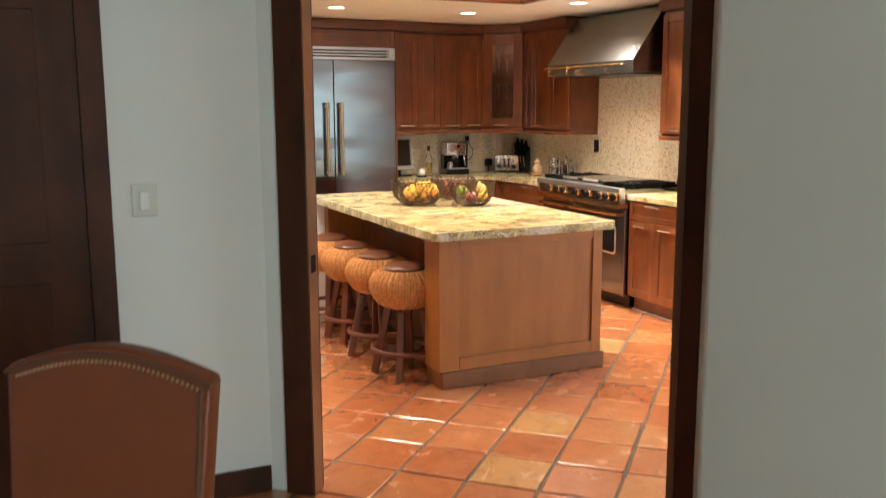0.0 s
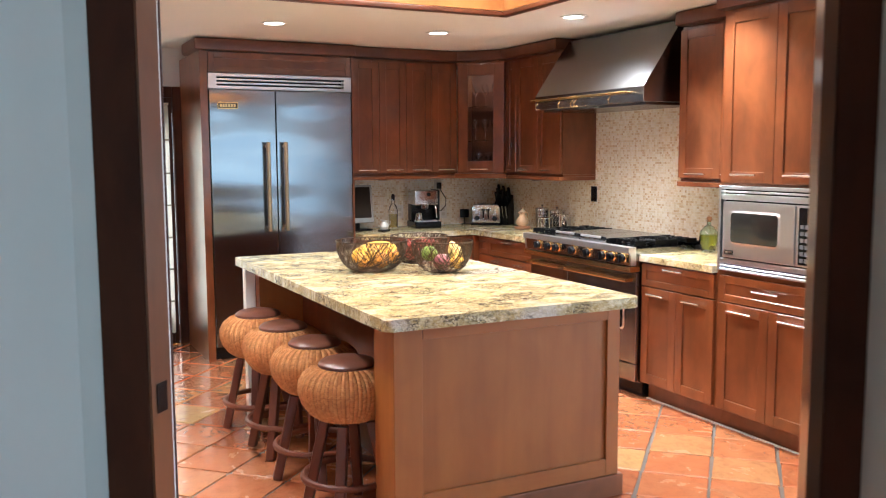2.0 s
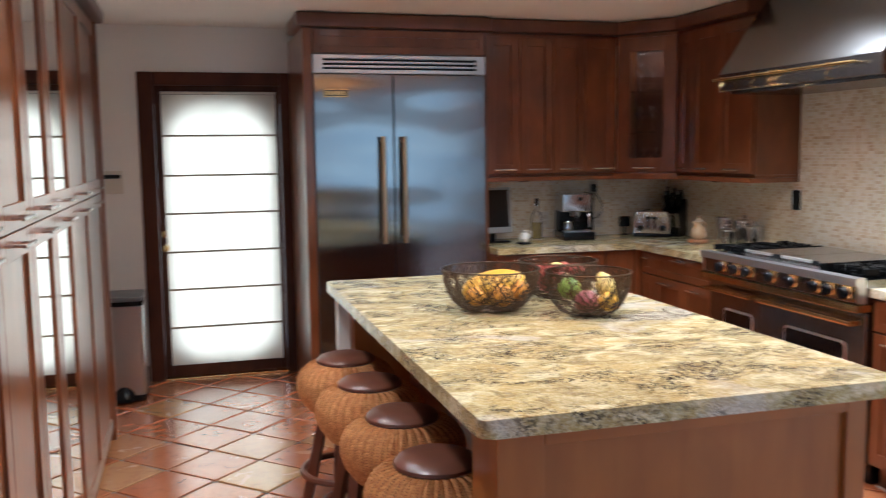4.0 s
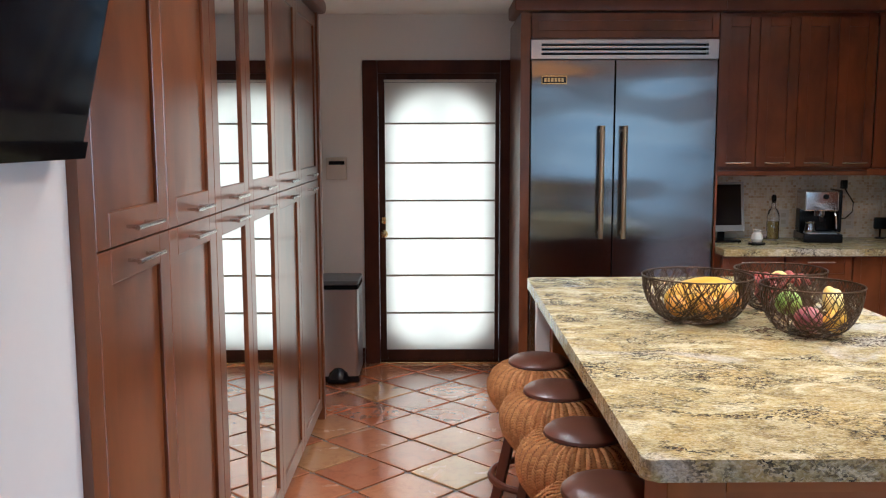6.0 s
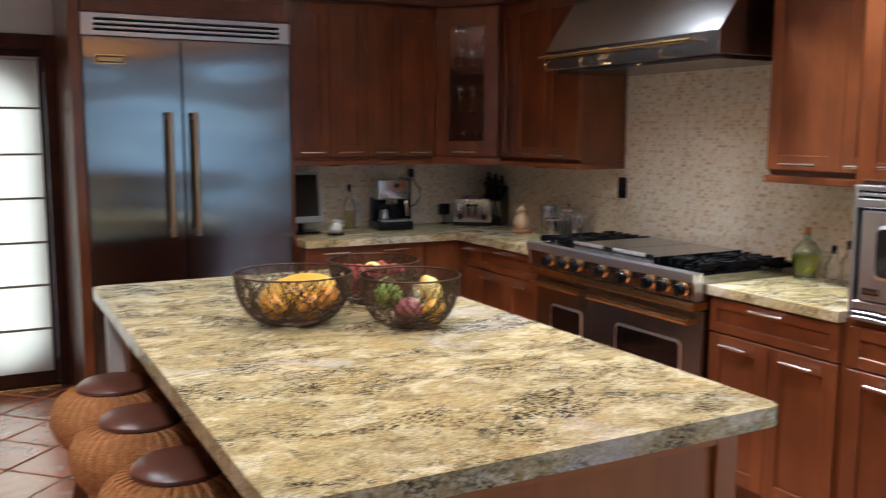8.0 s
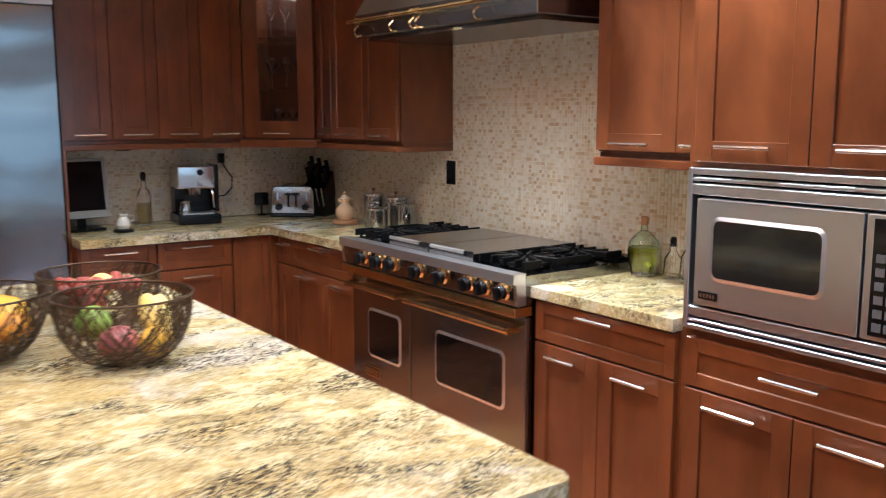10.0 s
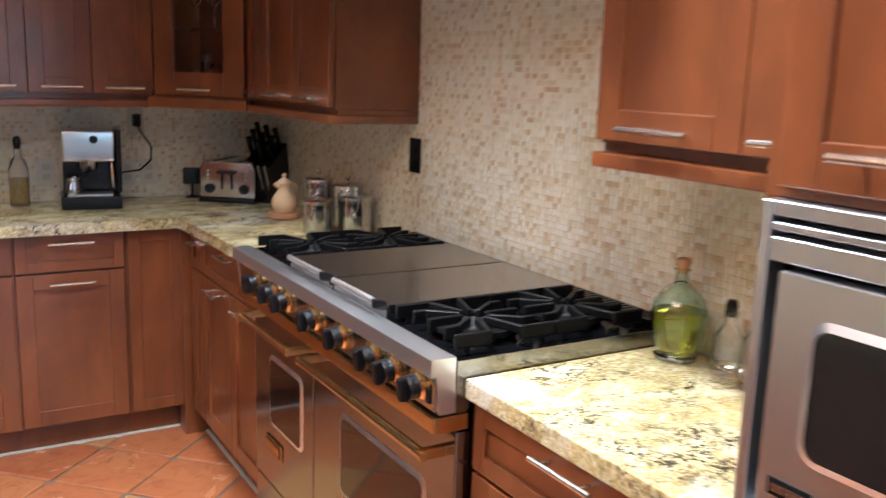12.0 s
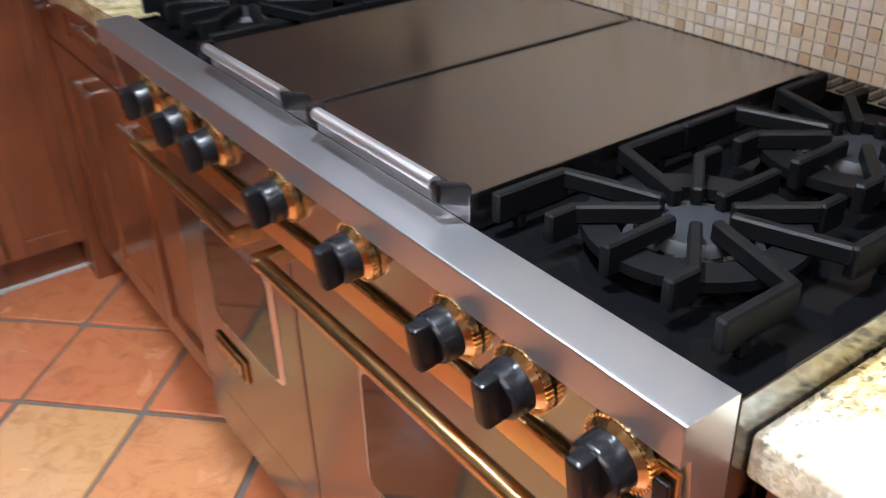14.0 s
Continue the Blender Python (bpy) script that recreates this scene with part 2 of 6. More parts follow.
PLASTER = plain("plaster", (0.78, 0.77, 0.73), 0.75, 0, 0.03, 2.5, 0.12, world_space=True)
CEIL_PAINT = plain("ceiling_paint", (0.80, 0.78, 0.74), 0.8, 0, 0.02, 2.0, 0.05, world_space=True)
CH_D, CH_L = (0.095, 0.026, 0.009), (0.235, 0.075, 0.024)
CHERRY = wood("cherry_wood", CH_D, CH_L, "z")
CHERRY_X = wood("cherry_wood_across", CH_D, CH_L, "x")
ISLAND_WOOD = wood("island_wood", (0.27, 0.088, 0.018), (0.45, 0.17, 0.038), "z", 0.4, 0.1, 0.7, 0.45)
ISLAND_WOOD_X = wood("island_wood_across", (0.27, 0.088, 0.018), (0.45, 0.17, 0.038), "x", 0.4, 0.1, 0.7, 0.45)
DARK_WOOD = wood("dark_wood", (0.030, 0.008, 0.004), (0.092, 0.026, 0.010), "z", 0.55, 0.0)
DARK_WOOD.node_tree.nodes["Principled BSDF"].inputs["Specular IOR Level"].default_value = 0.25
COFFER_WOOD = wood("coffer_wood", (0.36, 0.16, 0.045), (0.52, 0.26, 0.085), "x", 0.4, 0.15)
CROWN_WOOD = wood("crown_wood", (0.085, 0.026, 0.012), (0.15, 0.048, 0.02), "x", 0.35, 0.2)
STOOL_WOOD = wood("stool_wood", (0.085, 0.021, 0.009), (0.18, 0.048, 0.02), "z", 0.42, 0.1)
PLINTH_WOOD = wood("plinth_wood", (0.15, 0.05, 0.014), (0.25, 0.09, 0.028), "x", 0.45, 0.1)
STEEL = brushed("brushed_steel", (0.58, 0.585, 0.60), 0.28, "x")
STEEL_Y = brushed("brushed_steel_across", (0.62, 0.625, 0.64), 0.28, "x")
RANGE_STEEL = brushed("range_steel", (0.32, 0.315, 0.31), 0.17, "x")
GRIDDLE_STEEL = brushed("griddle_steel", (0.41, 0.39, 0.385), 0.24, "y")
# range steel made paler to paint in the lamp highlights on the ledge
LIT_LEDGE_STEEL = brushed("lit_ledge_steel", (0.76, 0.77, 0.80), 0.34, "x")
MICRO_STEEL = brushed("microwave_steel", (0.68, 0.70, 0.74), 0.35, "x")
HOOD_STEEL = brushed("hood_steel", (0.29, 0.29, 0.30), 0.25, "x")
FRIDGE_STEEL = brushed("fridge_steel", (0.28, 0.295, 0.31), 0.16, "z", 0.6, 0.8)
CHROME = plain("chrome", (0.92, 0.92, 0.93), 0.36, 1.0, 0.04, 6, 0)
POLISHED = plain("polished_steel", (0.55, 0.55, 0.56), 0.12, 1.0, 0.04, 6, 0)
NICKEL = plain("satin_nickel", (0.70, 0.69, 0.67), 0.24, 1.0, 0.05, 8, 0)
BRASS = plain("brass", (0.70, 0.49, 0.22), 0.2, 1.0, 0.08, 9, 0.02)
HANDLE_BRASS = plain("aged_brass", (0.62, 0.50, 0.33), 0.36, 1.0, 0.05, 9, 0)
IRON = plain("cast_iron", (0.004, 0.004, 0.0045), 0.45, 0, 0.25, 30, 0.2)
CAP_IRON = plain("burner_cap_enamel", (0.008, 0.009, 0.012), 0.55, 0, 0.35, 25, 0.15)
BLACK_GLOSS = plain("black_enamel", (0.003, 0.003, 0.0035), 0.12, 0, 0.1, 6, 0)
BLACK_PLASTIC = plain("black_plastic", (0.007, 0.007, 0.008), 0.2, 0, 0.15, 12, 0.04)
OVEN_GLASS = plain("oven_glass", (0.008, 0.007, 0.007), 0.07, 0, 0.1, 4, 0, 0.15)
for dull, level in ((IRON, 0.13), (BLACK_GLOSS, 0.08), (BLACK_PLASTIC, 0.28)):
    dull.node_tree.nodes["Principled BSDF"].inputs["Specular IOR Level"].default_value = level
MICRO_GLASS = plain("microwave_glass", (0.012, 0.012, 0.012), 0.10, 0, 0.15, 9, 0, 0.3)
LEATHER = plain("brown_leather", (0.125, 0.044, 0.026), 0.3, 0, 0.2, 14, 0.15)
CHAIR_LEATHER = plain("chestnut_leather", (0.20, 0.044, 0.014), 0.34, 0, 0.18, 10, 0.2)
GRANITE = granite_mat()
TILE, TILE_JOINED = saltillo("saltillo_tile"), saltillo("saltillo_tile_joined", True)
GROUT = plain("grout", (0.125, 0.105, 0.088), 0.85, 0, 0.2, 9, 0.3, world_space=True)
MOSAIC, MOSAIC_PIECE = mosaic_mat("mosaic"), mosaic_mat("mosaic_piece", False)
MOSAIC_GROUT = plain("mosaic_grout", (0.86, 0.84, 0.79), 0.85, 0, 0.1, 12, 0.2, world_space=True)
SEAGRASS = weave_mat()
WEAVE_CORE = plain("weave_core", (0.26, 0.10, 0.035), 0.7, 0, 0.3, 40, 0.2)
GLASS = glass_mat("clear_glass")
WHITE_PLASTIC = plain("white_plastic", (0.75, 0.73, 0.68), 0.35, 0, 0.03, 6, 0)
IVORY_PLASTIC = plain("ivory_plastic", (0.62, 0.58, 0.5), 0.4, 0, 0.03, 6, 0)
BLIND = blind_mat()
CAN_GLOW = glow("can_glow", (1.0, 0.95, 0.86), 7)
SCREEN = plain("dark_screen", (0.006, 0.006, 0.008), 0.09, 0, 0.1, 3, 0)
WIRE = plain("bronze_wire", (0.075, 0.045, 0.026), 0.38, 0.6, 0.3, 20, 0.05)
TERRACOTTA = plain("pale_clay", (0.62, 0.42, 0.25), 0.55, 0, 0.12, 12, 0.1)
OUTSIDE = plain("bright_garden_wall", (0.80, 0.82, 0.78), 0.8, 0, 0.05, 3, 0.05)


# ---- mesh helpers ----
def bx(bm, x0, x1, y0, y1, z0, z1):
    vs = [bm.verts.new((x, y, z)) for z in (z0, z1) for y in (y0, y1) for x in (x0, x1)]
    for f in ((0, 2, 3, 1), (4, 5, 7, 6), (0, 1, 5, 4), (2, 6, 7, 3), (0, 4, 6, 2), (1, 3, 7, 5)):
        bm.faces.new([vs[i] for i in f])
    return bm


def prism(bm, outline, z0, z1):
    """An upright prism over an anticlockwise outline of (x, y)."""
    a = [bm.verts.new((x, y, z0)) for x, y in outline]
    b = [bm.verts.new((x, y, z1)) for x, y in outline]
    bm.faces.new(a[::-1])
    bm.faces.new(b)
    for i in range(len(a)):
        j = (i + 1) % len(a)
        bm.faces.new((a[i], a[j], b[j], b[i]))
    return bm


def lathe(bm, profile, seg=24, centre=(0, 0, 0), m=None):
    """Turns (radius, height) pairs round the upright axis through centre, or through m."""
    m = m or Matrix.Translation(centre)
    rings = []
    for r, z in profile:
        if r < 1e-5:
            rings.append([bm.verts.new(m @ Vector((0, 0, z)))])
        else:
            rings.append([bm.verts.new(m @ Vector((r * math.cos(2 * math.pi * i / seg), r * math.sin(2 * math.pi * i / seg), z))) for i in range(seg)])
    for a, b in zip(rings, rings[1:]):
        for i in range(seg):
            j = (i + 1) % seg
            if len(a) > 1 and len(b) > 1:
                bm.faces.new((a[i], a[j], b[j], b[i]))
            elif len(a) > 1:
                bm.faces.new((a[i], a[j], b[0]))
            elif len(b) > 1:
                bm.faces.new((a[0], b[j], b[i]))
    return bm


def axis_pose(p, q):
    d = Vector(q) - Vector(p)
    return Matrix.Translation(p) @ d.to_track_quat("Z", "Y").to_matrix().to_4x4(), d.length


def rod(bm, p, q, r, r2=None, seg=12):
    m, length = axis_pose(p, q)
    r2 = r if r2 is None else r2
    return lathe(bm, [(0, 0), (r, 0), (r2, length), (0, length)], seg, m=m)


def tube(bm, pts, r, seg=6, closed=False):
    pts = [Vector(p) for p in pts]
    n, rings = len(pts), []
    for i, p in enumerate(pts):
        d = (pts[(i + 1) % n] - pts[i - 1]) if closed else (pts[min(i + 1, n - 1)] - pts[max(i - 1, 0)])
        q = d.to_track_quat("Z", "Y").to_matrix()
        rings.append([bm.verts.new(p + q @ Vector((r * math.cos(2 * math.pi * k / seg), r * math.sin(2 * math.pi * k / seg), 0))) for k in range(seg)])
    for i in range(n if closed else n - 1):
        a, b = rings[i], rings[(i + 1) % n]
        shift = min(range(seg), key=lambda s: (a[0].co - b[s].co).length) if closed and i == n - 1 else 0
        for k in range(seg):
            bm.faces.new((a[k], a[(k + 1) % seg], b[(k + 1 + shift) % seg], b[(k + shift) % seg]))
    if not closed:
        bm.faces.new(rings[0][::-1])
        bm.faces.new(rings[-1])
    return bm


def soft(bm, width, segments=2):
    bmesh.ops.bevel(bm, geom=list(bm.edges), offset=width, segments=segments, affect="EDGES", clamp_overlap=True, profile=0.5)
    return bm


def finish(name, bm, mat, angle=35):
    bmesh.ops.recalc_face_normals(bm, faces=list(bm.faces))
    me = bpy.data.meshes.new(name)
    normals = []
    if len(bm.faces) < 4000:
        limit = math.cos(radians(angle))
        for f in bm.faces:
            for loop in f.loops:
                n = Vector()
                for g in loop.vert.link_faces:
                    if g is f or g.normal.dot(f.normal) > limit:
                        n += g.normal * max(g.calc_area(), 1e-12)
                normals.append(n.normalized() if n.length > 0 else f.normal.copy())
    bm.to_mesh(me)
    bm.free()
    me.materials.append(mat)
    me.polygons.foreach_set("use_smooth", [True] * len(me.polygons))
    me.set_sharp_from_angle(angle=radians(angle))
    if normals:
        me.normals_split_custom_set(normals)
    return me


def part(name, bm, mat, parent, label="", angle=35):
    ob = new(name, finish(name, bm, mat, angle))
    ob.parent = parent
    return tagged(ob, label)


def piece(name, me, parent, m):
    ob = new(name, me)
    ob.parent = parent
    ob.matrix_basis = m
    return ob


def thing(name, m, label, category, group="", kind=""):
    ob = new(name)
    ob.matrix_world = m
    ob.empty_display_size = 0.1
    return tagged(ob, label, category, group, kind)


def solid(name, bm, mat, label, category, kind="", m=None, angle=35, group=""):
    ob = new(name, finish(name, bm, mat, angle))
    if m is not None:
        ob.matrix_world = m
    return tagged(ob, label, category, group, kind)


B = bmesh.new


# ---- structure ----
RIGHT, BACK, DOORWALL, LEFT = 4.94, 8.42, 8.746, 0.96
CT = 0.905
# corner line of the slanting wall, from its end by the dining wall to beyond the bar
A0, AD = Vector((1.116, 3.601)), Vector((0.747, -0.665)).normalized()
AN = Vector((AD.y, -AD.x))  # towards the dining side


def slant(along, off, z=0):
    p = A0 + AD * along - AN * off
    return (p.x, p.y, z)


def wall(name, bm, label="smooth off-white painted plaster wall", mat=None):
    return solid(name, bm, mat or PLASTER, label, "wall", "structure")


solid("floor", bx(B(), -3.1, 7.6, -2.6, 8.95, -0.12, -0.009), GROUT, "grey-brown grout bed under clay floor tiles", "floor", "structure")
floor = bpy.data.objects["floor"]

wall("wall_right", bx(B(), RIGHT, RIGHT + 0.15, 4.27, 9.0, 0, 2.95))
wall("wall_back", bx(B(), 3.43, RIGHT, BACK, BACK + 0.15, 0, 2.95))
bm = bx(B(), 0.6, 1.25, DOORWALL, DOORWALL + 0.15, 0, 2.95)
bx(bm, 2.25, 3.43, DOORWALL, DOORWALL + 0.15, 0, 2.95)
bx(bm, 1.25, 2.25, DOORWALL, DOORWALL + 0.15, 2.05, 2.95)
wall("wall_north", bm)
bm = bx(B(), LEFT - 0.15, LEFT, 4.33, DOORWALL, 0, 2.95)
bx(bm, LEFT - 0.15, 1.08, 3.80, 4.329, 0, 2.95)
wall("wall_left", bm)
# the slanting wall with its cased opening
bm = B()
for a, b, z0, z1 in ((-0.09, 0.107, 0, 2.95), (1.53, 2.5, 0, 2.95), (0.107, 1.53, 2.10, 2.95)):
    prism(bm, [slant(*p)[:2] for p in ((a, 0), (b, 0), (b, 0.075), (a, 0.075))], z0, z1)
wall("wall_slanting", bm)
e0, e1 = slant(2.501, 0), slant(2.501, 0.075)
wall("wall_return", prism(B(), [(2.61, 1.30), (2.75, 1.30), e1[:2], e0[:2]], 0, 2.95))
wall("wall_dining", bx(B(), -3.0, 1.05, 3.66, 3.80, 0, 2.95))
bm = bx(B(), 1.36, 2.6, -2.5, 1.475, 0, 2.95)
wall("wall_block", soft(bm, 0.03, 3))
# plain walls that close the place
wall("wall_west", bx(B(), -3.15, -3.0, -2.65, 3.8, 0, 2.95))
bm = bx(B(), -3.0, 0.3, -2.65, -2.5, 0, 2.95)
bx(bm, 1.2, 1.36, -2.65, -2.5, 0, 2.95)
bx(bm, 0.3, 1.2, -2.65, -2.5, 0, 0.8)
bx(bm, 0.3, 1.2, -2.65, -2.5, 2.2, 2.95)
wall("wall_south", bm)
bm = bx(B(), 2.6, 2.9, -0.55, -0.4, 0, 2.95)
bx(bm, 7.1, 7.65, -0.55, -0.4, 0, 2.95)
bx(bm, 2.9, 7.1, -0.55, -0.4, 0, 0.85)
bx(bm, 2.9, 7.1, -0.55, -0.4, 2.05, 2.95)
wall("wall_sunroom", bm)
# out of view; the opening is made for the added east fill
bm = bx(B(), 7.5, 7.65, -0.4, 0.6, 0, 2.95)
bx(bm, 7.5, 7.65, 3.2, 4.262, 0, 2.95)
bx(bm, 7.5, 7.65, 0.6, 3.2, 0, 0.8)
bx(bm, 7.5, 7.65, 0.6, 3.2, 2.2, 2.95)
wall("wall_east", bm)
wall("wall_stub", bx(B(), 4.43, 7.5, 4.0, 4.262, 0, 2.95))
# ceiling with the coffer's opening
CX0, CX1, CY0, CY1 = 2.07, 3.65, 3.92, 6.11
bm = bx(B(), -3.0, CX0, -2.5, 8.746, CEIL, CEIL + 0.1)
bx(bm, CX1, 7.5, -2.5, 8.746, CEIL, CEIL + 0.1)
bx(bm, CX0, CX1, -2.5, CY0, CEIL, CEIL + 0.1)
bx(bm, CX0, CX1, CY1, 8.746, CEIL, CEIL + 0.1)
solid("ceiling", bm, CEIL_PAINT, "smooth cream painted ceiling round a wooden coffer", "ceiling", "structure")
solid("roof_slab", bx(B(), -3.15, 7.65, -2.65, 9.0, 2.95, 3.05), CEIL_PAINT, "plain white slab over the rooms", "ceiling", "structure")

coffer = thing("ceiling_coffer", pose((CX0 + CX1) / 2, (CY0 + CY1) / 2, CEIL), "recessed ceiling coffer lined with honey wood and lit warm", "coffer")
hx, hy = (CX1 - CX0) / 2, (CY1 - CY0) / 2
for x0, x1, y0, y1 in ((-hx, -hx + 0.02, -hy, hy), (hx - 0.02, hx, -hy, hy), (-hx + 0.02, hx - 0.02, -hy, -hy + 0.02), (-hx + 0.02, hx - 0.02, hy - 0.02, hy)):
    part("side_board", bx(B(), x0, x1, y0, y1, 0.001, 0.50), COFFER_WOOD, coffer)
part("top_board", bx(B(), -hx, hx, -hy, hy, 0.50, 0.52), COFFER_WOOD, coffer)
for x0, x1, y0, y1 in ((-hx - 0.03, -hx + 0.03, -hy - 0.03, hy + 0.03), (hx - 0.03, hx + 0.03, -hy - 0.03, hy + 0.03), (-hx + 0.03, hx - 0.03, -hy - 0.03, -hy + 0.03), (-hx + 0.03, hx - 0.03, hy - 0.03, hy + 0.03)):
    part("trim", soft(bx(B(), x0, x1, y0, y1, -0.03, -0.002), 0.008), CROWN_WOOD, coffer, "darker wooden edge trim")
for by in (0.72, 0.0, -0.72):
    part("beam", soft(bx(B(), -hx + 0.02, hx - 0.02, by - 0.05, by + 0.05, 0.10, 0.20), 0.006), COFFER_WOOD, coffer)

# recessed cans
def downlight(x, y):
    t = thing("downlight", pose(x, y, CEIL), "round recessed ceiling light with white trim, lit", "ceiling light", "recessed ceiling lights")
    part("trim_ring", lathe(B(), [(0.062, -0.001), (0.064, -0.006), (0.085, -0.005), (0.088, -0.001)], 32), WHITE_PLASTIC, t)
    part("lens", lathe(B(), [(0, -0.0035), (0.062, -0.0035), (0.062, -0.002), (0, -0.002)], 32), CAN_GLOW, t, "glowing frosted lens")
    return t


# includes fixtures for the two unseen cans added over the west aisle
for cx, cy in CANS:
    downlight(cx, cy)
speaker = thing("ceiling_speaker", pose(4.03, 5.47, CEIL), "round white perforated ceiling speaker grille", "speaker")
part("grille", lathe(B(), [(0, -0.006), (0.10, -0.006), (0.11, -0.001), (0, -0.001)], 32), CEIL_PAINT, speaker)

# cased opening in the slanting wall
SL = math.degrees(math.atan2(AD.y, AD.x))
casing = tagged(thing("door_casing", pose(*slant(0, 0), 0, 0, SL), "dark stained wooden casing round the kitchen opening", "door casing"), kind="structure")
for a, b in ((-0.012, 0.107), (1.53, 1.60)):
    bm = soft(bx(B(), a, b, -0.022, -0.002, 0, 2.19), 0.006)
    part("jamb_trim", bm, DARK_WOOD, casing)
    part("jamb_trim", soft(bx(B(), a, b, 0.077, 0.090, 0, 2.19), 0.006), DARK_WOOD, casing)
# lighter copy of the casing wood, with the kitchen's light on the reveals painted in
LIT_JAMB = wood("lit_jamb_wood", (0.11, 0.042, 0.017), (0.20, 0.075, 0.03), "z")
part("jamb", bx(B(), 0.1075, 0.114, -0.018, 0.06, 0, 2.06), LIT_JAMB, casing)
part("jamb", bx(B(), 1.505, 1.529, -0.018, 0.09, 0, 2.06), LIT_JAMB, casing)
part("head_jamb", bx(B(), 0.1075, 1.529, -0.018, 0.09, 2.06, 2.098), DARK_WOOD, casing)
part("head_trim", soft(bx(B(), 0.1075, 1.529, -0.022, -0.003, 2.10, 2.19), 0.006), DARK_WOOD, casing)
part("strike_plate", soft(bx(B(), 0.1145, 0.117, 0.0, 0.04, 0.93, 1.0), 0.001), BLACK_PLASTIC, casing, "dark metal strike plate")


def baseboard(x0, x1, y0, y1):
    solid("baseboard", soft(bx(B(), x0, x1, y0, y1, 0, 0.11), 0.006), DARK_WOOD, "dark stained wooden baseboard along the wall", "baseboard", "structure")


baseboard(0.47, 1.045, 3.642, 3.659)
baseboard(4.412, 4.429, 4.0, 4.25)
baseboard(0.97, 1.235, 8.728, 8.745)
CAULK = plain("pale_caulk", (0.55, 0.53, 0.50), 0.8, 0, 0.25, 30, 0.3)
for x0, x1, y0, y1 in ((3.40, 4.445, 7.912, 7.9245), (4.4465, 4.459, 6.95, 7.90), (4.4465, 4.459, 4.28, 5.72)):
    solid("trim", bx(B(), x0, x1, y0, y1, -0.004, 0.006), CAULK, "rough pale caulk line along the cabinet plinth", "trim", "structure")


# ---- cabinets ----
def shaker(x0, x1, z0, z1, rail=0.058, t=0.02, glazed=False, y=0.0):
    """A framed door or drawer front whose face lies at y and looks towards -y."""
    g = 0.0015
    x0, x1, z0, z1 = x0 + g, x1 - g, z0 + g, z1 - g
    bm = B()
    bx(bm, x0, x0 + rail, y, y + t, z0, z1)
    bx(bm, x1 - rail, x1, y, y + t, z0, z1)
    bx(bm, x0 + rail, x1 - rail, y, y + t, z0, z0 + rail)
    bx(bm, x0 + rail, x1 - rail, y, y + t, z1 - rail, z1)
    soft(bm, 0.0016, 1)
    if not glazed:
        bx(bm, x0 + rail - 0.001, x1 - rail + 0.001, y + 0.009, y + t - 0.003, z0 + rail - 0.001, z1 - rail + 0.001)
    return bm


def panel_front(kind, x0, x1, z0, z1, rail, parent, t=0.02):
    """A framed front as a panel with two stiles and two rails of its own."""
    g = 0.0015
    x0, x1, z0, z1 = x0 + g, x1 - g, z0 + g, z1 - g
    f = part(kind, bx(B(), x0 + rail - 0.001, x1 - rail + 0.001, 0.009, t - 0.003, z0 + rail - 0.001, z1 - rail + 0.001), CHERRY_X if kind == "drawer_front" else CHERRY, parent)
    for a, b in ((x0, x0 + rail), (x1 - rail, x1)):
        part("stile", soft(bx(B(), a, b, 0.0, t, z0, z1), 0.0016, 1), CHERRY, f)
    for a, b in ((z0, z0 + rail), (z1 - rail, z1)):
        part("rail", soft(bx(B(), x0 + rail + 0.0002, x1 - rail - 0.0002, 0.0, t, a, b), 0.0016, 1), CHERRY_X, f)
    return f


def bar_handle(width, x, z, y=0.0):
    bm = B()
    rod(bm, (x - width / 2, y - 0.032, z), (x + width / 2, y - 0.032, z), 0.0055, seg=10)
    for s in (-1, 1):
        rod(bm, (x + s * width * 0.33, y - 0.032, z), (x + s * width * 0.33, y + 0.001, z), 0.0042, seg=8)
    return bm


def cabinet(name, w, d, z0, z1, fronts, m, label, category="cabinet", toe=0.0, group="", body=None, rail=0.058):
    """A cabinet whose front lies at y = 0 and whose width runs along x. fronts: (kind, x0, x1, z0, z1, handle height or None, handle width)."""
    c = thing(name, m, label, category, group)
    part("body", bx(B(), 0, w, 0.022, d, z0, z1), body or CHERRY, c)
    if toe:
        part("toe_kick", bx(B(), 0, w, 0.075, d, 0, z0), CHERRY_X, c)
    for kind, a, b, c0, c1, hz, hw in fronts:
        r = min(rail, (c1 - c0) * 0.28)
        f = panel_front(kind, a, b, c0, c1, r, c)
        if hz is not None:
            part("handle", bar_handle(hw, (a + b) / 2, hz), NICKEL, f, "satin nickel bar handle")
    return c


def right_pose(y, x):
    return pose(x, y, 0, 0, 0, -90)


FACE = 4.395
KICK = 0.105
# base units on the range wall; local x runs towards the camera's first room
cabinet("base_cabinet", 0.625, 0.54, KICK, 0.862,
        [("drawer_front", 0.005, 0.62, 0.715, 0.855, 0.835, 0.16), ("door", 0.005, 0.3125, 0.115, 0.71, 0.672, 0.14), ("door", 0.3125, 0.62, 0.115, 0.71, 0.672, 0.14)],
        right_pose(5.727, FACE), "cherry wood base cabinet with drawer and two doors", toe=0.1, group="base cabinets")
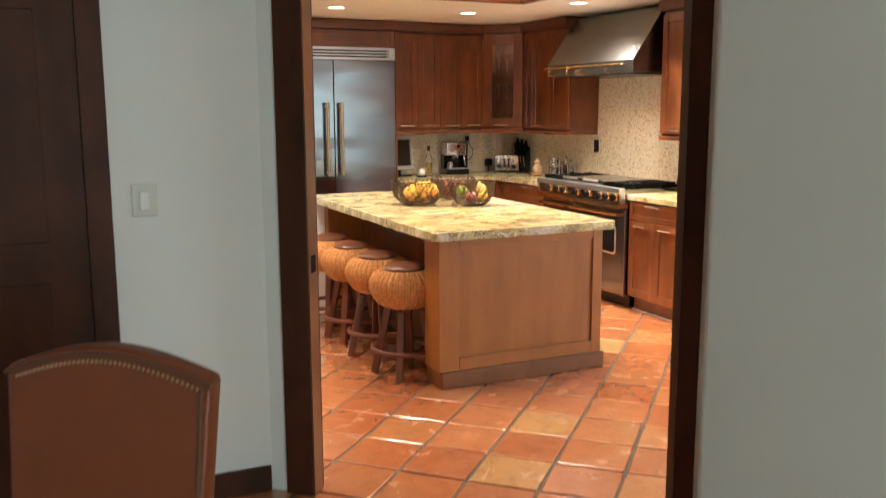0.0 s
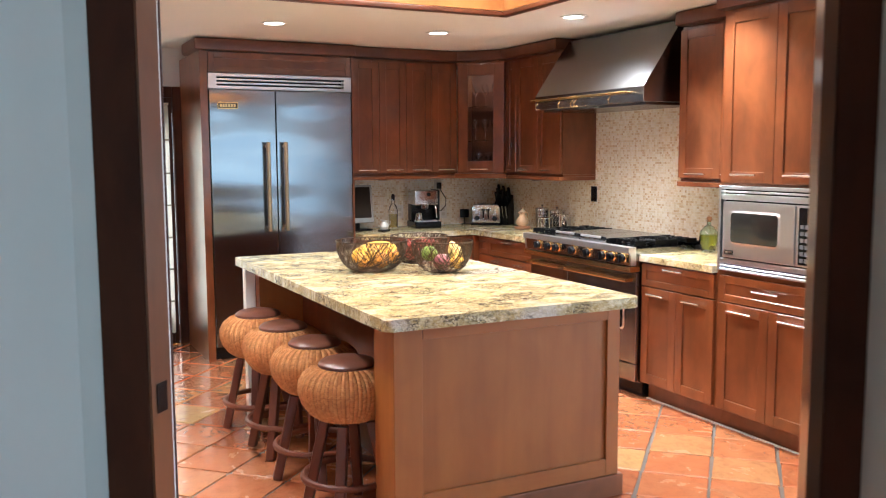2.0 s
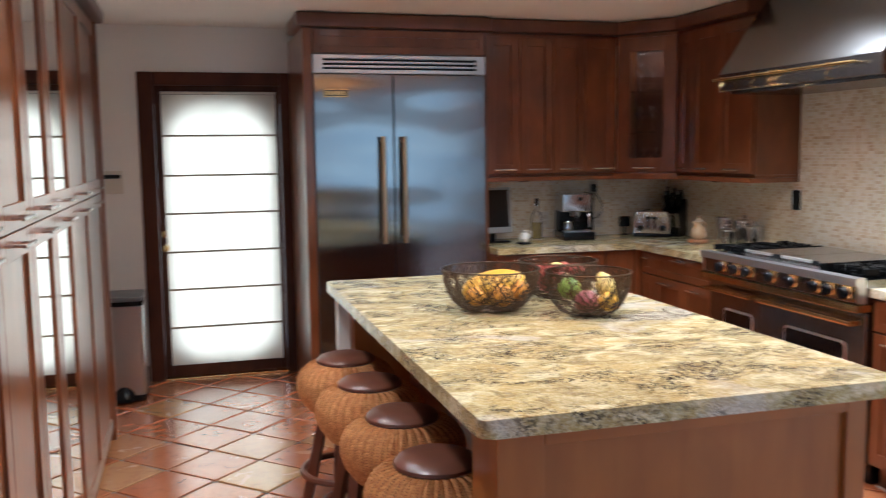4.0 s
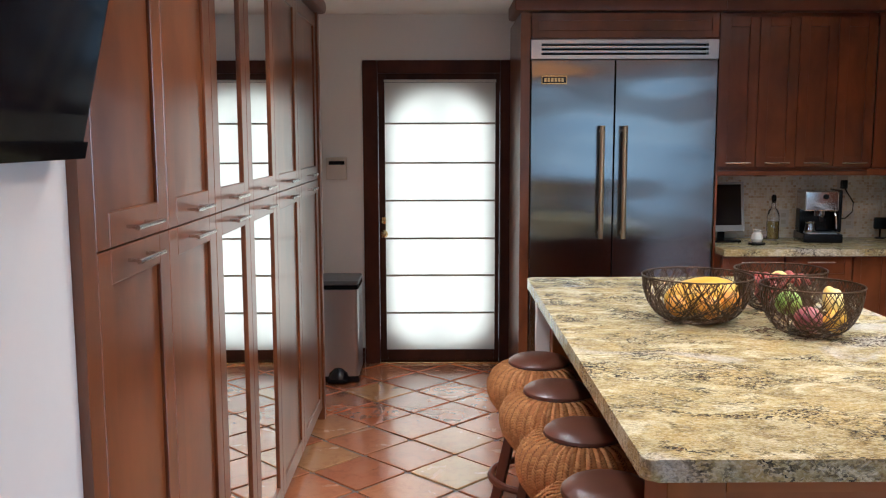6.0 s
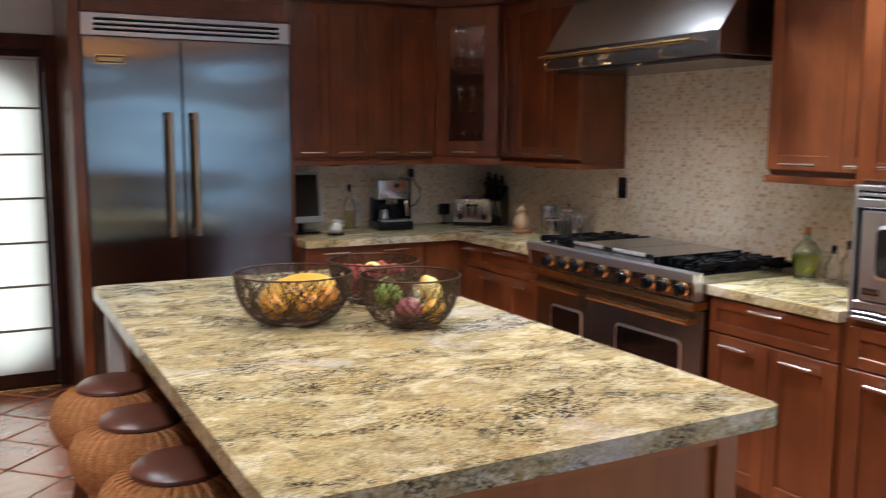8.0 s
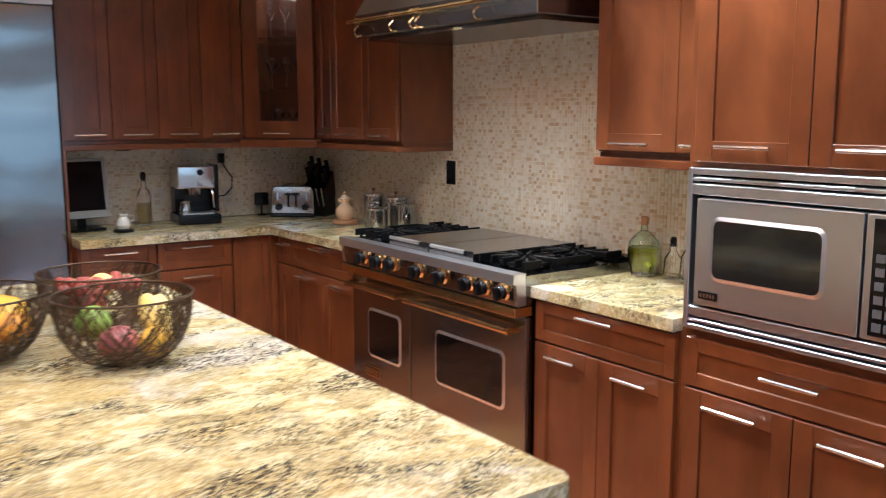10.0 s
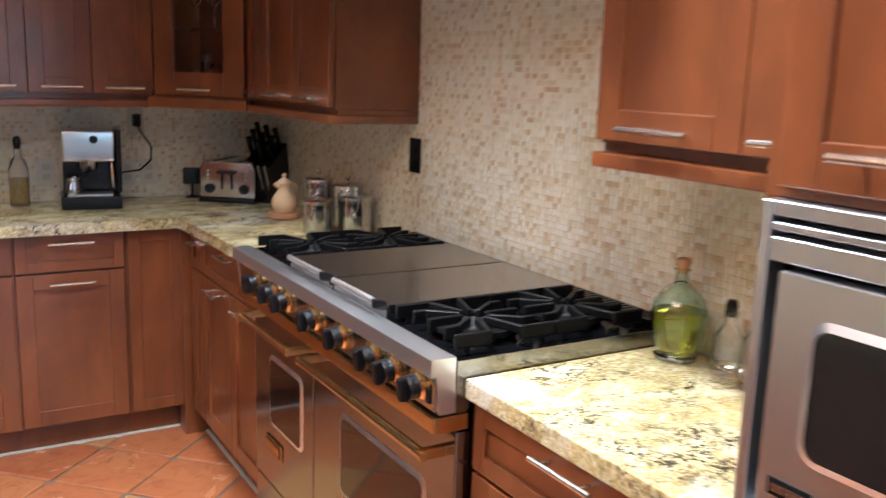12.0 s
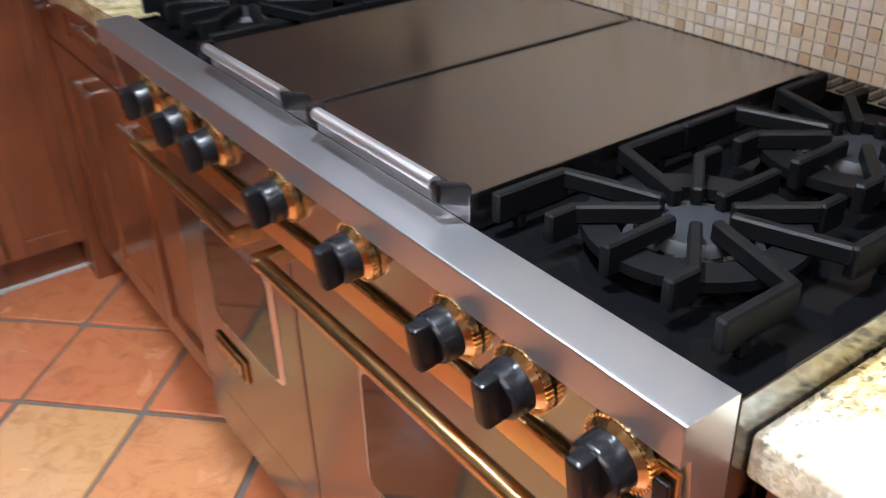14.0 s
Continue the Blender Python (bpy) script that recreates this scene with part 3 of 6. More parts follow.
tall = cabinet("tall_cabinet", 0.765, 0.54, KICK, 0.885,
               [("drawer_front", 0.03, 0.735, 0.715, 0.86, 0.80, 0.17), ("door", 0.03, 0.3825, 0.115, 0.71, 0.672, 0.17), ("door", 0.3825, 0.735, 0.115, 0.71, 0.672, 0.17)],
               right_pose(5.10, FACE), "tall cherry wood cabinet that holds the built-in microwave", "cabinet", toe=0.1)
part("side_panel", bx(B(), 0.0, 0.02, 0.022, 0.55, 0.886, 1.345), CHERRY, tall)
part("side_panel", bx(B(), 0.745, 0.765, 0.022, 0.55, 0.886, 1.345), CHERRY, tall)
part("back_panel", bx(B(), 0.02, 0.745, 0.53, 0.55, 0.886, 1.345), CHERRY, tall)
part("upper_body", bx(B(), 0, 0.765, 0.022, 0.55, 1.346, 2.272), CHERRY, tall)
for a, b in ((0.03, 0.3825), (0.3825, 0.735)):
    f = panel_front("door", a, b, 1.36, 2.255, 0.058, tall)
    part("handle", bar_handle(0.17, (a + b) / 2, 1.405), NICKEL, f, "satin nickel bar handle")
part("end_panel", bx(B(), 0.766, 0.83, 0.0, 0.55, 0, 2.274), CHERRY, tall)
part("crown", soft(bx(B(), -0.02, 0.85, -0.03, 0.55, 2.275, 2.354), 0.012), CROWN_WOOD, tall, "dark crown moulding")

cabinet("base_cabinet", 0.86, 0.54, KICK, 0.862,
        [("drawer_front", 0.18, 0.855, 0.715, 0.855, 0.835, 0.16), ("door", 0.18, 0.52, 0.115, 0.71, 0.675, 0.14), ("door", 0.52, 0.855, 0.115, 0.71, 0.675, 0.14),
         ("drawer_front", 0.02, 0.18, 0.715, 0.855, 0.815, 0.09), ("door", 0.02, 0.18, 0.115, 0.71, None, 0)],
        right_pose(7.81, FACE), "cherry wood corner base cabinet between range and corner", toe=0.1, group="base cabinets")
BFACE = 7.85
for x0, x1 in ((3.395, 3.765), (3.765, 4.16)):
    w = x1 - x0
    cabinet("base_cabinet", w, 0.55, KICK, 0.862,
            [("drawer_front", 0.004, w - 0.004, 0.715, 0.855, 0.825, 0.16), ("door", 0.004, w - 0.004, 0.115, 0.71, 0.672, 0.16)],
            pose(x0, BFACE, 0), "cherry wood base cabinet under the granite counter", toe=0.1, group="base cabinets")
cabinet("base_cabinet", 0.22, 0.55, KICK, 0.862, [("door", 0.004, 0.216, 0.115, 0.855, None, 0)], pose(4.163, BFACE, 0),
        "narrow cherry wood base cabinet in the corner", toe=0.1, group="base cabinets", rail=0.045)


def counter(name, outline, label):
    bm = prism(B(), outline, CT - 0.042, CT)
    return solid(name, soft(bm, 0.005, 2), GRANITE, label, "countertop")


counter("countertop", [(3.392, BFACE - 0.045), (FACE - 0.035, BFACE - 0.045), (FACE - 0.02, 6.955), (RIGHT - 0.004, 6.955), (RIGHT - 0.004, BACK - 0.004), (3.392, BACK - 0.004)],
        "polished cream and gold granite countertop with dark flecks")
counter("countertop", [(FACE - 0.02, 5.102), (RIGHT - 0.004, 5.102), (RIGHT - 0.004, 5.729), (FACE - 0.02, 5.729)], "polished cream granite countertop beside the range")

# wall cabinets
UZ0, UZ1 = 1.365, 2.25


def upper(w, d, m, doors, label, ends=()):
    c = cabinet("wall_cabinet", w, d, UZ0, UZ1 + 0.02, [("door", a, b, UZ0 + 0.005, UZ1, UZ0 + 0.03, hw) for a, b, hw in doors], m, label, "wall cabinet", group="wall cabinets")
    part("rail_batten", bx(B(), 0.0, w, 0.030, d, UZ0 - 0.017, UZ0 - 0.001), CHERRY_X, c)
    part("light_rail", soft(bx(B(), 0.0, w, -0.004, d, UZ0 - 0.046, UZ0 - 0.0175), 0.005), CHERRY_X, c)
    part("crown", soft(bx(B(), 0.0, w, -0.05, d, UZ1 + 0.021, CEIL - 0.004), 0.016), CROWN_WOOD, c, "dark crown moulding")
    return c


UX = 4.61
upper(0.56, RIGHT - UX - 0.004, right_pose(5.668, UX), [(0.004, 0.355, 0.17), (0.355, 0.556, 0.12)], "cherry wood wall cabinet with two doors beside the hood")
upper(0.80, RIGHT - UX - 0.004, right_pose(7.735, UX), [(0.01, 0.17, 0.09), (0.17, 0.485, 0.14), (0.485, 0.795, 0.14)], "cherry wood wall cabinet with three doors beside the corner")
UY = 8.04
upper(4.335 - 3.40, BACK - UY - 0.004, pose(3.40, UY, 0), [(0.004, 0.235, 0.15), (0.235, 0.47, 0.15), (0.47, 0.70, 0.15), (0.70, 0.93, 0.15)], "cherry wood wall cabinet with four narrow doors")

# glazed corner cabinet
ax, ay, bx_, by_ = 4.337, 8.04, 4.607, 7.737
cw = math.hypot(bx_ - ax, by_ - ay)
cm = pose(ax, ay, 0, 0, 0, math.degrees(math.atan2(by_ - ay, bx_ - ax)))
corner = thing("corner_cabinet", cm, "cherry wood corner wall cabinet with a glazed door", "wall cabinet")
inv = cm.inverted()


def local(pts):
    return [tuple((inv @ Vector((x, y, 0)))[:2]) for x, y in pts]


inner = local([(ax, ay), (bx_, by_), (RIGHT - 0.006, by_), (RIGHT - 0.006, BACK - 0.006), (ax, BACK - 0.006)])
for z0, z1, nm in ((UZ0 - 0.002, UZ0 + 0.016, "bottom_board"), (UZ1, UZ1 + 0.02, "top_board")):
    part(nm, prism(B(), inner, z0, z1), CHERRY_X, corner)
# dark wood here paints in the shade of the cabinet's interior
part("back_board", bx(B(), 0.0, cw, 0.30, 0.315, UZ0 + 0.017, UZ1 - 0.001), DARK_WOOD, corner)
for s in (0.002, cw - 0.018):
    part("side_board", bx(B(), s, s + 0.016, 0.025, 0.299, UZ0 + 0.017, UZ1 - 0.001), CHERRY, corner)
for z in (1.62, 1.90):
    part("glass_shelf", bx(B(), 0.02, cw - 0.02, 0.06, 0.29, z, z + 0.006), GLASS, corner)
gd = part("door", shaker(0.0, cw, UZ0 + 0.005, UZ1, 0.09, 0.02, True, -0.01), CHERRY, corner)
part("pane", bx(B(), 0.085, cw - 0.085, 0.0, 0.004, UZ0 + 0.09, UZ1 - 0.085), GLASS, gd, "clear glass pane")
part("handle", bar_handle(0.15, cw / 2, UZ0 + 0.03, -0.01), NICKEL, gd, "satin nickel bar handle")
part("light_rail", soft(bx(B(), -0.02, cw + 0.02, -0.03, 0.30, UZ0 - 0.045, UZ0 - 0.003), 0.008), CHERRY_X, corner)
part("crown", soft(bx(B(), -0.03, cw + 0.03, -0.055, 0.30, UZ1 + 0.021, CEIL - 0.004), 0.016), CROWN_WOOD, corner, "dark crown moulding")


def goblet(h, r):
    return [(0, 0), (r * 0.8, 0.002), (r * 0.75, 0.005), (0.005, 0.012), (0.004, h * 0.45), (r * 0.7, h * 0.6), (r, h * 0.8), (r * 0.88, h), (r * 0.84, h), (r * 0.94, h * 0.8), (0, h * 0.55)]


def tumbler(h, r):
    return [(0, 0), (r * 0.85, 0), (r, h), (r - 0.002, h), (r * 0.83, 0.008), (0, 0.008)]


for z, prof in ((UZ0 + 0.0175, tumbler(0.09, 0.03)), (UZ0 + 0.0175, None), (1.6275, goblet(0.18, 0.032)), (1.9075, goblet(0.20, 0.03))):
    for k in range(3):
        p = cm @ Vector((0.115 + 0.085 * k, 0.12 if prof else 0.2, z))
        solid("drinking_glass", lathe(B(), prof or goblet(0.15, 0.03), 16, m=Matrix.Translation((0, 0, 0))), GLASS, "clear stemmed drinking glass on a cabinet shelf", "glass", m=Matrix.Translation(p), group="glasses in the corner cabinet")

# glowing disc added for the bright glint at the top of the pane
solid("cabinet_glint_disc", lathe(B(), [(0, -0.018), (0.03, -0.018), (0.034, -0.012), (0.034, 0.0), (0, 0.0)], 24), CAN_GLOW, "small round glowing disc added inside the glazed cabinet for a glint", "cabinet light", m=pose(4.56, 7.99, UZ1 - 0.0005))
solid("corner_filler", bx(B(), FACE - 0.03, FACE + 0.07, 7.812, 7.9, 0.0, 0.86), CHERRY, "cherry wood filler strip in the cabinet corner", "panel")

# ---- pantry wall ----
PX = 1.10
edges = [4.40, 4.85, 5.30, 5.76, 6.27, 6.85, 7.50]
SEAM = 1.33
for i in range(6):
    y0, y1 = edges[i], edges[i + 1]
    w = y1 - y0
    mirrored = i in (2, 3)
    p = thing("pantry_cabinet", pose(PX, y0, 0, 0, 0, 90), "tall cherry wood pantry cabinet with " + ("mirrored doors" if mirrored else "panelled doors"), "cabinet", "pantry cabinets")
    part("body", bx(B(), 0, w, 0.022, PX - LEFT - 0.003, 0.06, 2.20), CHERRY, p)
    part("plinth", bx(B(), 0, w, 0.03, PX - LEFT - 0.003, 0, 0.059), CHERRY_X, p)
    for z0, z1, hz in ((0.065, SEAM, SEAM - 0.035), (SEAM, 2.195, SEAM + 0.035)):
        d = part("door", shaker(0, w, z0, z1, 0.07, 0.02, True), CHERRY, p) if mirrored else panel_front("door", 0, w, z0, z1, 0.07, p)
        if mirrored:
            part("mirror", bx(B(), 0.068, w - 0.068, 0.008, 0.014, z0 + 0.068, z1 - 0.068), plain("mirror", (0.86, 0.88, 0.87), 0.02, 1.0, 0.01, 2, 0) if i == 2 and hz < SEAM else bpy.data.materials["mirror"], d, "mirror pane")
        part("handle", bar_handle(0.17, w / 2, hz), NICKEL, d, "satin nickel bar handle")
post = thing("pantry_end_panel", pose(PX, 4.33, 0, 0, 0, 90), "cherry wood end panel of the pantry wall", "panel")
part("panel", bx(B(), 0, 0.069, 0.0, PX - LEFT - 0.003, 0, 2.20), CHERRY, post)
post = thing("pantry_end_panel", pose(PX, 7.501, 0, 0, 0, 90), "cherry wood end panel of the pantry wall", "panel")
part("panel", bx(B(), 0, 0.055, -0.012, PX - LEFT - 0.003, 0, 2.20), CHERRY, post)
part("crown", soft(bx(B(), -3.20, 0.09, -0.05, PX - LEFT - 0.004, 2.2015, 2.27), 0.018), CROWN_WOOD, post, "dark crown moulding")

# ---- island ----
IX0, IX1, IY0, IY1 = 2.150, 3.336, 4.431, 6.768
isl = thing("kitchen_island", pose(IX0, IY0, 0), "maple-toned wooden kitchen island with plinth and knee space", "kitchen island")
iw, il = IX1 - IX0, IY1 - IY0
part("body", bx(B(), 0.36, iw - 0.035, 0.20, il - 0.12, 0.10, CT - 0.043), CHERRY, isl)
part("plinth", soft(bx(B(), 0.085, iw - 0.005, 0.09, 0.30, 0, 0.10), 0.008), PLINTH_WOOD, isl)
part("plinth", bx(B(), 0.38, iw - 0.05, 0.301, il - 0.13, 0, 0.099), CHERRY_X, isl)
part("end_panel", bx(B(), 0.20, iw - 0.05, 0.115, 0.198, 0.101, CT - 0.043), ISLAND_WOOD, isl)
part("post", soft(bx(B(), 0.075, 0.20, 0.10, 0.30, 0.101, CT - 0.043), 0.004), ISLAND_WOOD, isl)
part("stile", soft(bx(B(), iw - 0.095, iw - 0.03, 0.10, 0.114, 0.101, CT - 0.043), 0.002), ISLAND_WOOD, isl)
part("rail", soft(bx(B(), 0.201, iw - 0.096, 0.10, 0.114, 0.101, 0.175), 0.002), ISLAND_WOOD_X, isl)
part("rail", soft(bx(B(), 0.201, iw - 0.096, 0.10, 0.114, CT - 0.105, CT - 0.043), 0.002), ISLAND_WOOD_X, isl)
part("post", soft(bx(B(), 0.035, 0.095, il - 0.12, il - 0.05, 0, CT - 0.043), 0.004), WHITE_PLASTIC, isl, "white corner post")
part("end_panel", bx(B(), 0.096, 0.36, il - 0.20, il - 0.12, 0, CT - 0.043), ISLAND_WOOD, isl)


def rounded(x0, x1, y0, y1, r=0.03, n=5):
    out = []
    for cx, cy, a0 in ((x1 - r, y0 + r, -90), (x1 - r, y1 - r, 0), (x0 + r, y1 - r, 90), (x0 + r, y0 + r, 180)):
        for k in range(n + 1):
            a = radians(a0 + 90 * k / n)
            out.append((cx + r * math.cos(a), cy + r * math.sin(a)))
    return out


bm = prism(B(), rounded(IX0, IX1, IY0, IY1), CT - 0.042, CT + 0.005)
solid("island_countertop", soft(bm, 0.008, 2), GRANITE, "large polished cream and gold granite island top", "countertop")

# ---- stools ----
def stool(m):
    s = thing("bar_stool", m, "woven seagrass drum stool with brown leather seat and dark legs", "stool", "stools along the island")
    prof = [(0, 0.415), (0.10, 0.415), (0.125, 0.42), (0.16, 0.445), (0.19, 0.487), (0.204, 0.53), (0.203, 0.566), (0.186, 0.602), (0.155, 0.627), (0.118, 0.635), (0, 0.635)]
    part("core", lathe(B(), [(r - 0.004 if r else 0, z) for r, z in prof], 32), WEAVE_CORE, s)
    # plaited rows: short slanting strands, alternating
    bm = B()
    shape = prof[2:10]
    lens = [0]
    for (r0, z0), (r1, z1) in zip(shape, shape[1:]):
        lens.append(lens[-1] + math.hypot(r1 - r0, z1 - z0))

    def at(u):
        u *= lens[-1]
        for k in range(len(shape) - 1):
            if u <= lens[k + 1] or k == len(shape) - 2:
                f = (u - lens[k]) / (lens[k + 1] - lens[k])
                return tuple(a + (b - a) * f for a, b in zip(shape[k], shape[k + 1]))

    rows, around = 32, 72
    for col in range(around):
        for row in range(rows):
            lean = 0.5 if col % 2 else -0.5
            u0, u1 = row / rows, min(1, (row + 1.45) / rows)
            pts = []
            for u, sgn in ((u0, -1), ((u0 + u1) / 2, 0), (u1, 1)):
                r, z = at(u)
                a = 2 * math.pi * (col + 0.5 + sgn * lean) / around
                rr = r + (0.0035 if sgn == 0 else 0.0)
                pts.append(Vector((rr * math.cos(a), rr * math.sin(a), z)))
            out = Vector((pts[1].x, pts[1].y, 0)).normalized()
            along = (pts[2] - pts[0]).normalized()
            side = along.cross(out).normalized() * 0.0050
            v = [bm.verts.new(p + o) for p, o in ((pts[0], side * 0.5), (pts[0], -side * 0.5), (pts[1], -side), (pts[2], -side * 0.5), (pts[2], side * 0.5), (pts[1], side))]
            c = bm.verts.new(pts[1] + out * 0.0048)
            for k in range(6):
                bm.faces.new((v[k], v[(k + 1) % 6], c))
    part("woven_drum", bm, SEAGRASS, s, "golden brown plaited seagrass drum", 80)
    part("seat_cushion", lathe(B(), [(0, 0.634), (0.114, 0.634), (0.124, 0.641), (0.122, 0.650), (0.108, 0.662), (0.075, 0.671), (0.03, 0.675), (0, 0.675)], 36), LEATHER, s, "padded brown leather seat")
    for k in range(4):
        a = radians(45 + 90 * k)
        p, q = (0.10 * math.cos(a), 0.10 * math.sin(a), 0.40), (0.19 * math.cos(a), 0.19 * math.sin(a), 0.0)
        mm, length = axis_pose(q, p)
        bm = B()
        bx(bm, -0.022, 0.022, -0.022, 0.022, 0, length)
        soft(bm, 0.009)
        bm.transform(mm)
        part("leg", bm, STOOL_WOOD, s)
    pts = [(0.192 * math.cos(2 * math.pi * k / 40), 0.192 * math.sin(2 * math.pi * k / 40), 0.165) for k in range(40)]
    part("foot_ring", tube(B(), pts, 0.015, 8, True), STOOL_WOOD, s)
    return s


first = stool(pose(2.18, 4.92, 0, 0, 0, 12))
for x, y, a in ((2.19, 5.38, 33), (2.17, 5.83, 5), (2.15, 6.25, 21)):
    copy_thing(first, pose(x, y, 0, 0, 0, a))

# ---- refrigerator ----
FX0, FX1, FY = 2.285, 3.375, 7.975
fr = thing("refrigerator", pose(FX0, FY, 0), "wide built-in stainless steel refrigerator with two doors", "refrigerator")
fw = FX1 - FX0
part("body", bx(B(), 0.002, fw - 0.002, 0.06, 0.70, 0.0, 2.10), BLACK_PLASTIC, fr)
part("kick_plate", bx(B(), 0.01, fw - 0.01, 0.045, 0.06, 0.01, 0.095), BLACK_PLASTIC, fr)
for x0, x1, hx_ in ((0.002, 0.488, 0.412), (0.494, fw - 0.002, 0.545)):
    d = part("door", soft(bx(B(), x0, x1, 0.0, 0.058, 0.10, 1.995), 0.004), FRIDGE_STEEL, fr)
    bm = rod(B(), (hx_, -0.055, 0.955), (hx_, -0.055, 1.615), 0.015, seg=16)
    part("handle", bm, HANDLE_BRASS, d, "long brass tube handle")
    for z in (0.985, 1.585):
        part("handle_post", rod(B(), (hx_, -0.055, z), (hx_, 0.0, z), 0.011, seg=12), HANDLE_BRASS, d)
bm = B()
bx(bm, 0.0, fw, 0.0, 0.055, 2.0, 2.022)
bx(bm, 0.0, fw, 0.0, 0.055, 2.088, 2.11)
bx(bm, 0.0, 0.06, 0.0, 0.055, 2.022, 2.088)
bx(bm, fw - 0.06, fw, 0.0, 0.055, 2.022, 2.088)
g = part("grille", bm, STEEL, fr, "slotted steel top grille")
for z in (2.036, 2.062):
    part("louvre", bx(B(), 0.06, fw - 0.06, 0.004, 0.04, z, z + 0.012), STEEL, g)
bm = soft(bx(B(), 0.06, 0.21, -0.006, -0.0005, 1.855, 1.905), 0.002)
badge = part("badge", bm, BRASS, fr, "small brass-edged name plate")
part("badge_face", bx(B(), 0.066, 0.204, -0.0075, -0.0055, 1.862, 1.898), BLACK_PLASTIC, badge)
bm = B()
for k in range(6):
    bx(bm, 0.076 + k * 0.02, 0.090 + k * 0.02, -0.0085, -0.007, 1.869, 1.891)
part("badge_bars", bm, BRASS, badge)

sur = thing("refrigerator_surround", pose(FX0, FY, 0), "cherry wood panels and cupboard round the refrigerator", "cabinet")
for x0, x1 in ((-0.06, -0.006), (fw + 0.004, fw + 0.017)):
    part("side_panel", bx(B(), x0, x1, 0.0, DOORWALL - FY - 0.004 if x0 < 0 else BACK - FY - 0.004, 0, 2.265), CHERRY, sur)
part("cupboard_body", bx(B(), -0.005, fw + 0.003, 0.022, 0.44, 2.115, 2.265), CHERRY, sur)
part("cupboard_door", shaker(0.0, fw, 2.118, 2.262, 0.042), CHERRY_X, sur)
part("crown", soft(bx(B(), -0.10, fw + 0.03, -0.045, 0.44, 2.267, 2.354), 0.016), CROWN_WOOD, sur, "dark crown moulding")

# ---- back door ----
door = tagged(thing("door_1", pose(1.25, DOORWALL, 0), "dark wooden glazed back door with a cream roman blind", "door"), kind="structure")
for x0, x1 in ((-0.01, 0.09), (0.91, 0.998)):
    part("jamb", soft(bx(B(), x0, x1, -0.022, 0.03, 0, 2.06), 0.006), DARK_WOOD, door)
part("head", soft(bx(B(), 0.091, 0.909, -0.022, 0.03, 1.975, 2.06), 0.006), DARK_WOOD, door)
# leaf with an opening that is rounded at top and bottom
ol, n = [], 14
cx, hw = 0.50, 0.335
for k in range(n + 1):
    a = math.pi * k / n
    ol.append((cx + hw * math.cos(a), 1.60 + 0.24 * math.sin(a)))
for k in range(n + 1):
    a = math.pi + math.pi * k / n
    ol.append((cx + hw * math.cos(a), 0.30 + 0.17 * math.sin(a)))
bm = B()
for y in (0.085, 0.125):
    vin = [bm.verts.new((x, y, z)) for x, z in ol]
    vout = []
    for i, (x, z) in enumerate(ol):
        if i <= n:
            a = math.pi * i / n
        else:
            a = math.pi + math.pi * (i - n - 1) / n
        s = max(abs(math.cos(a)), abs(math.sin(a)))
        ox, oz = math.cos(a) / s, math.sin(a) / s
        vout.append(bm.verts.new((0.5 + 0.408 * ox, y, (1.6 + 0.37 * oz) if i <= n else (0.3 + 0.288 * oz))))
    for i in range(len(ol)):
        j = (i + 1) % len(ol)
        bm.faces.new((vin[i], vin[j], vout[j], vout[i]))
    if y == 0.085:
        first_in, first_out = vin, vout
for a, b in ((first_in, vin), (first_out, vout)):
    for i in range(len(ol)):
        j = (i + 1) % len(ol)
        bm.faces.new((a[i], a[j], b[j], b[i]))
leaf = part("leaf", bm, DARK_WOOD, door, "dark wooden leaf with arched glazing")
part("glazing_bar", bx(B(), 0.488, 0.512, 0.095, 0.115, 0.14, 1.83), DARK_WOOD, leaf)
for x0, x1 in ((0.091, 0.14), (0.875, 0.909)):
    part("stile", soft(bx(B(), x0, x1, 0.034, 0.084, 0.013, 1.974), 0.003), DARK_WOOD, leaf)
part("bottom_rail", bx(B(), 0.141, 0.874, 0.034, 0.084, 0.013, 0.10), DARK_WOOD, leaf)
part("top_rail", bx(B(), 0.141, 0.874, 0.034, 0.084, 1.905, 1.974), DARK_WOOD, leaf)
for a, b_, c, e in ((0.06, 0.94, 1.86, 2.04), (0.06, 0.94, 0.0, 0.135)):
    part("weather_rail", bx(B(), a, b_, 0.126, 0.14, c, e), DARK_WOOD, leaf)
part("knob", lathe(B(), [(0, 0), (0.024, 0), (0.024, 0.004), (0.009, 0.008), (0.009, 0.03), (0.022, 0.038), (0.026, 0.05), (0.018, 0.062), (0, 0.064)], 20, m=pose(0.125, 0.034, 0.90, 90)), BRASS, leaf, "round brass knob")
part("deadbolt", lathe(B(), [(0, 0), (0.026, 0), (0.024, 0.014), (0.01, 0.018), (0, 0.018)], 20, m=pose(0.125, 0.034, 0.99, 90)), BRASS, leaf, "brass deadbolt")
part("threshold", soft(bx(B(), 0.09, 0.91, -0.03, 0.075, 0.0, 0.012), 0.003), BRASS, door, "brass threshold strip")
BATTEN = plain("batten", (0.30, 0.24, 0.17), 0.8)
blind = thing("roman_blind", pose(1.25, DOORWALL, 0), "cream roman blind drawn down over the door glass", "blind")
zs = [1.918, 1.644, 1.38, 1.125, 0.866, 0.611, 0.35, 0.088]
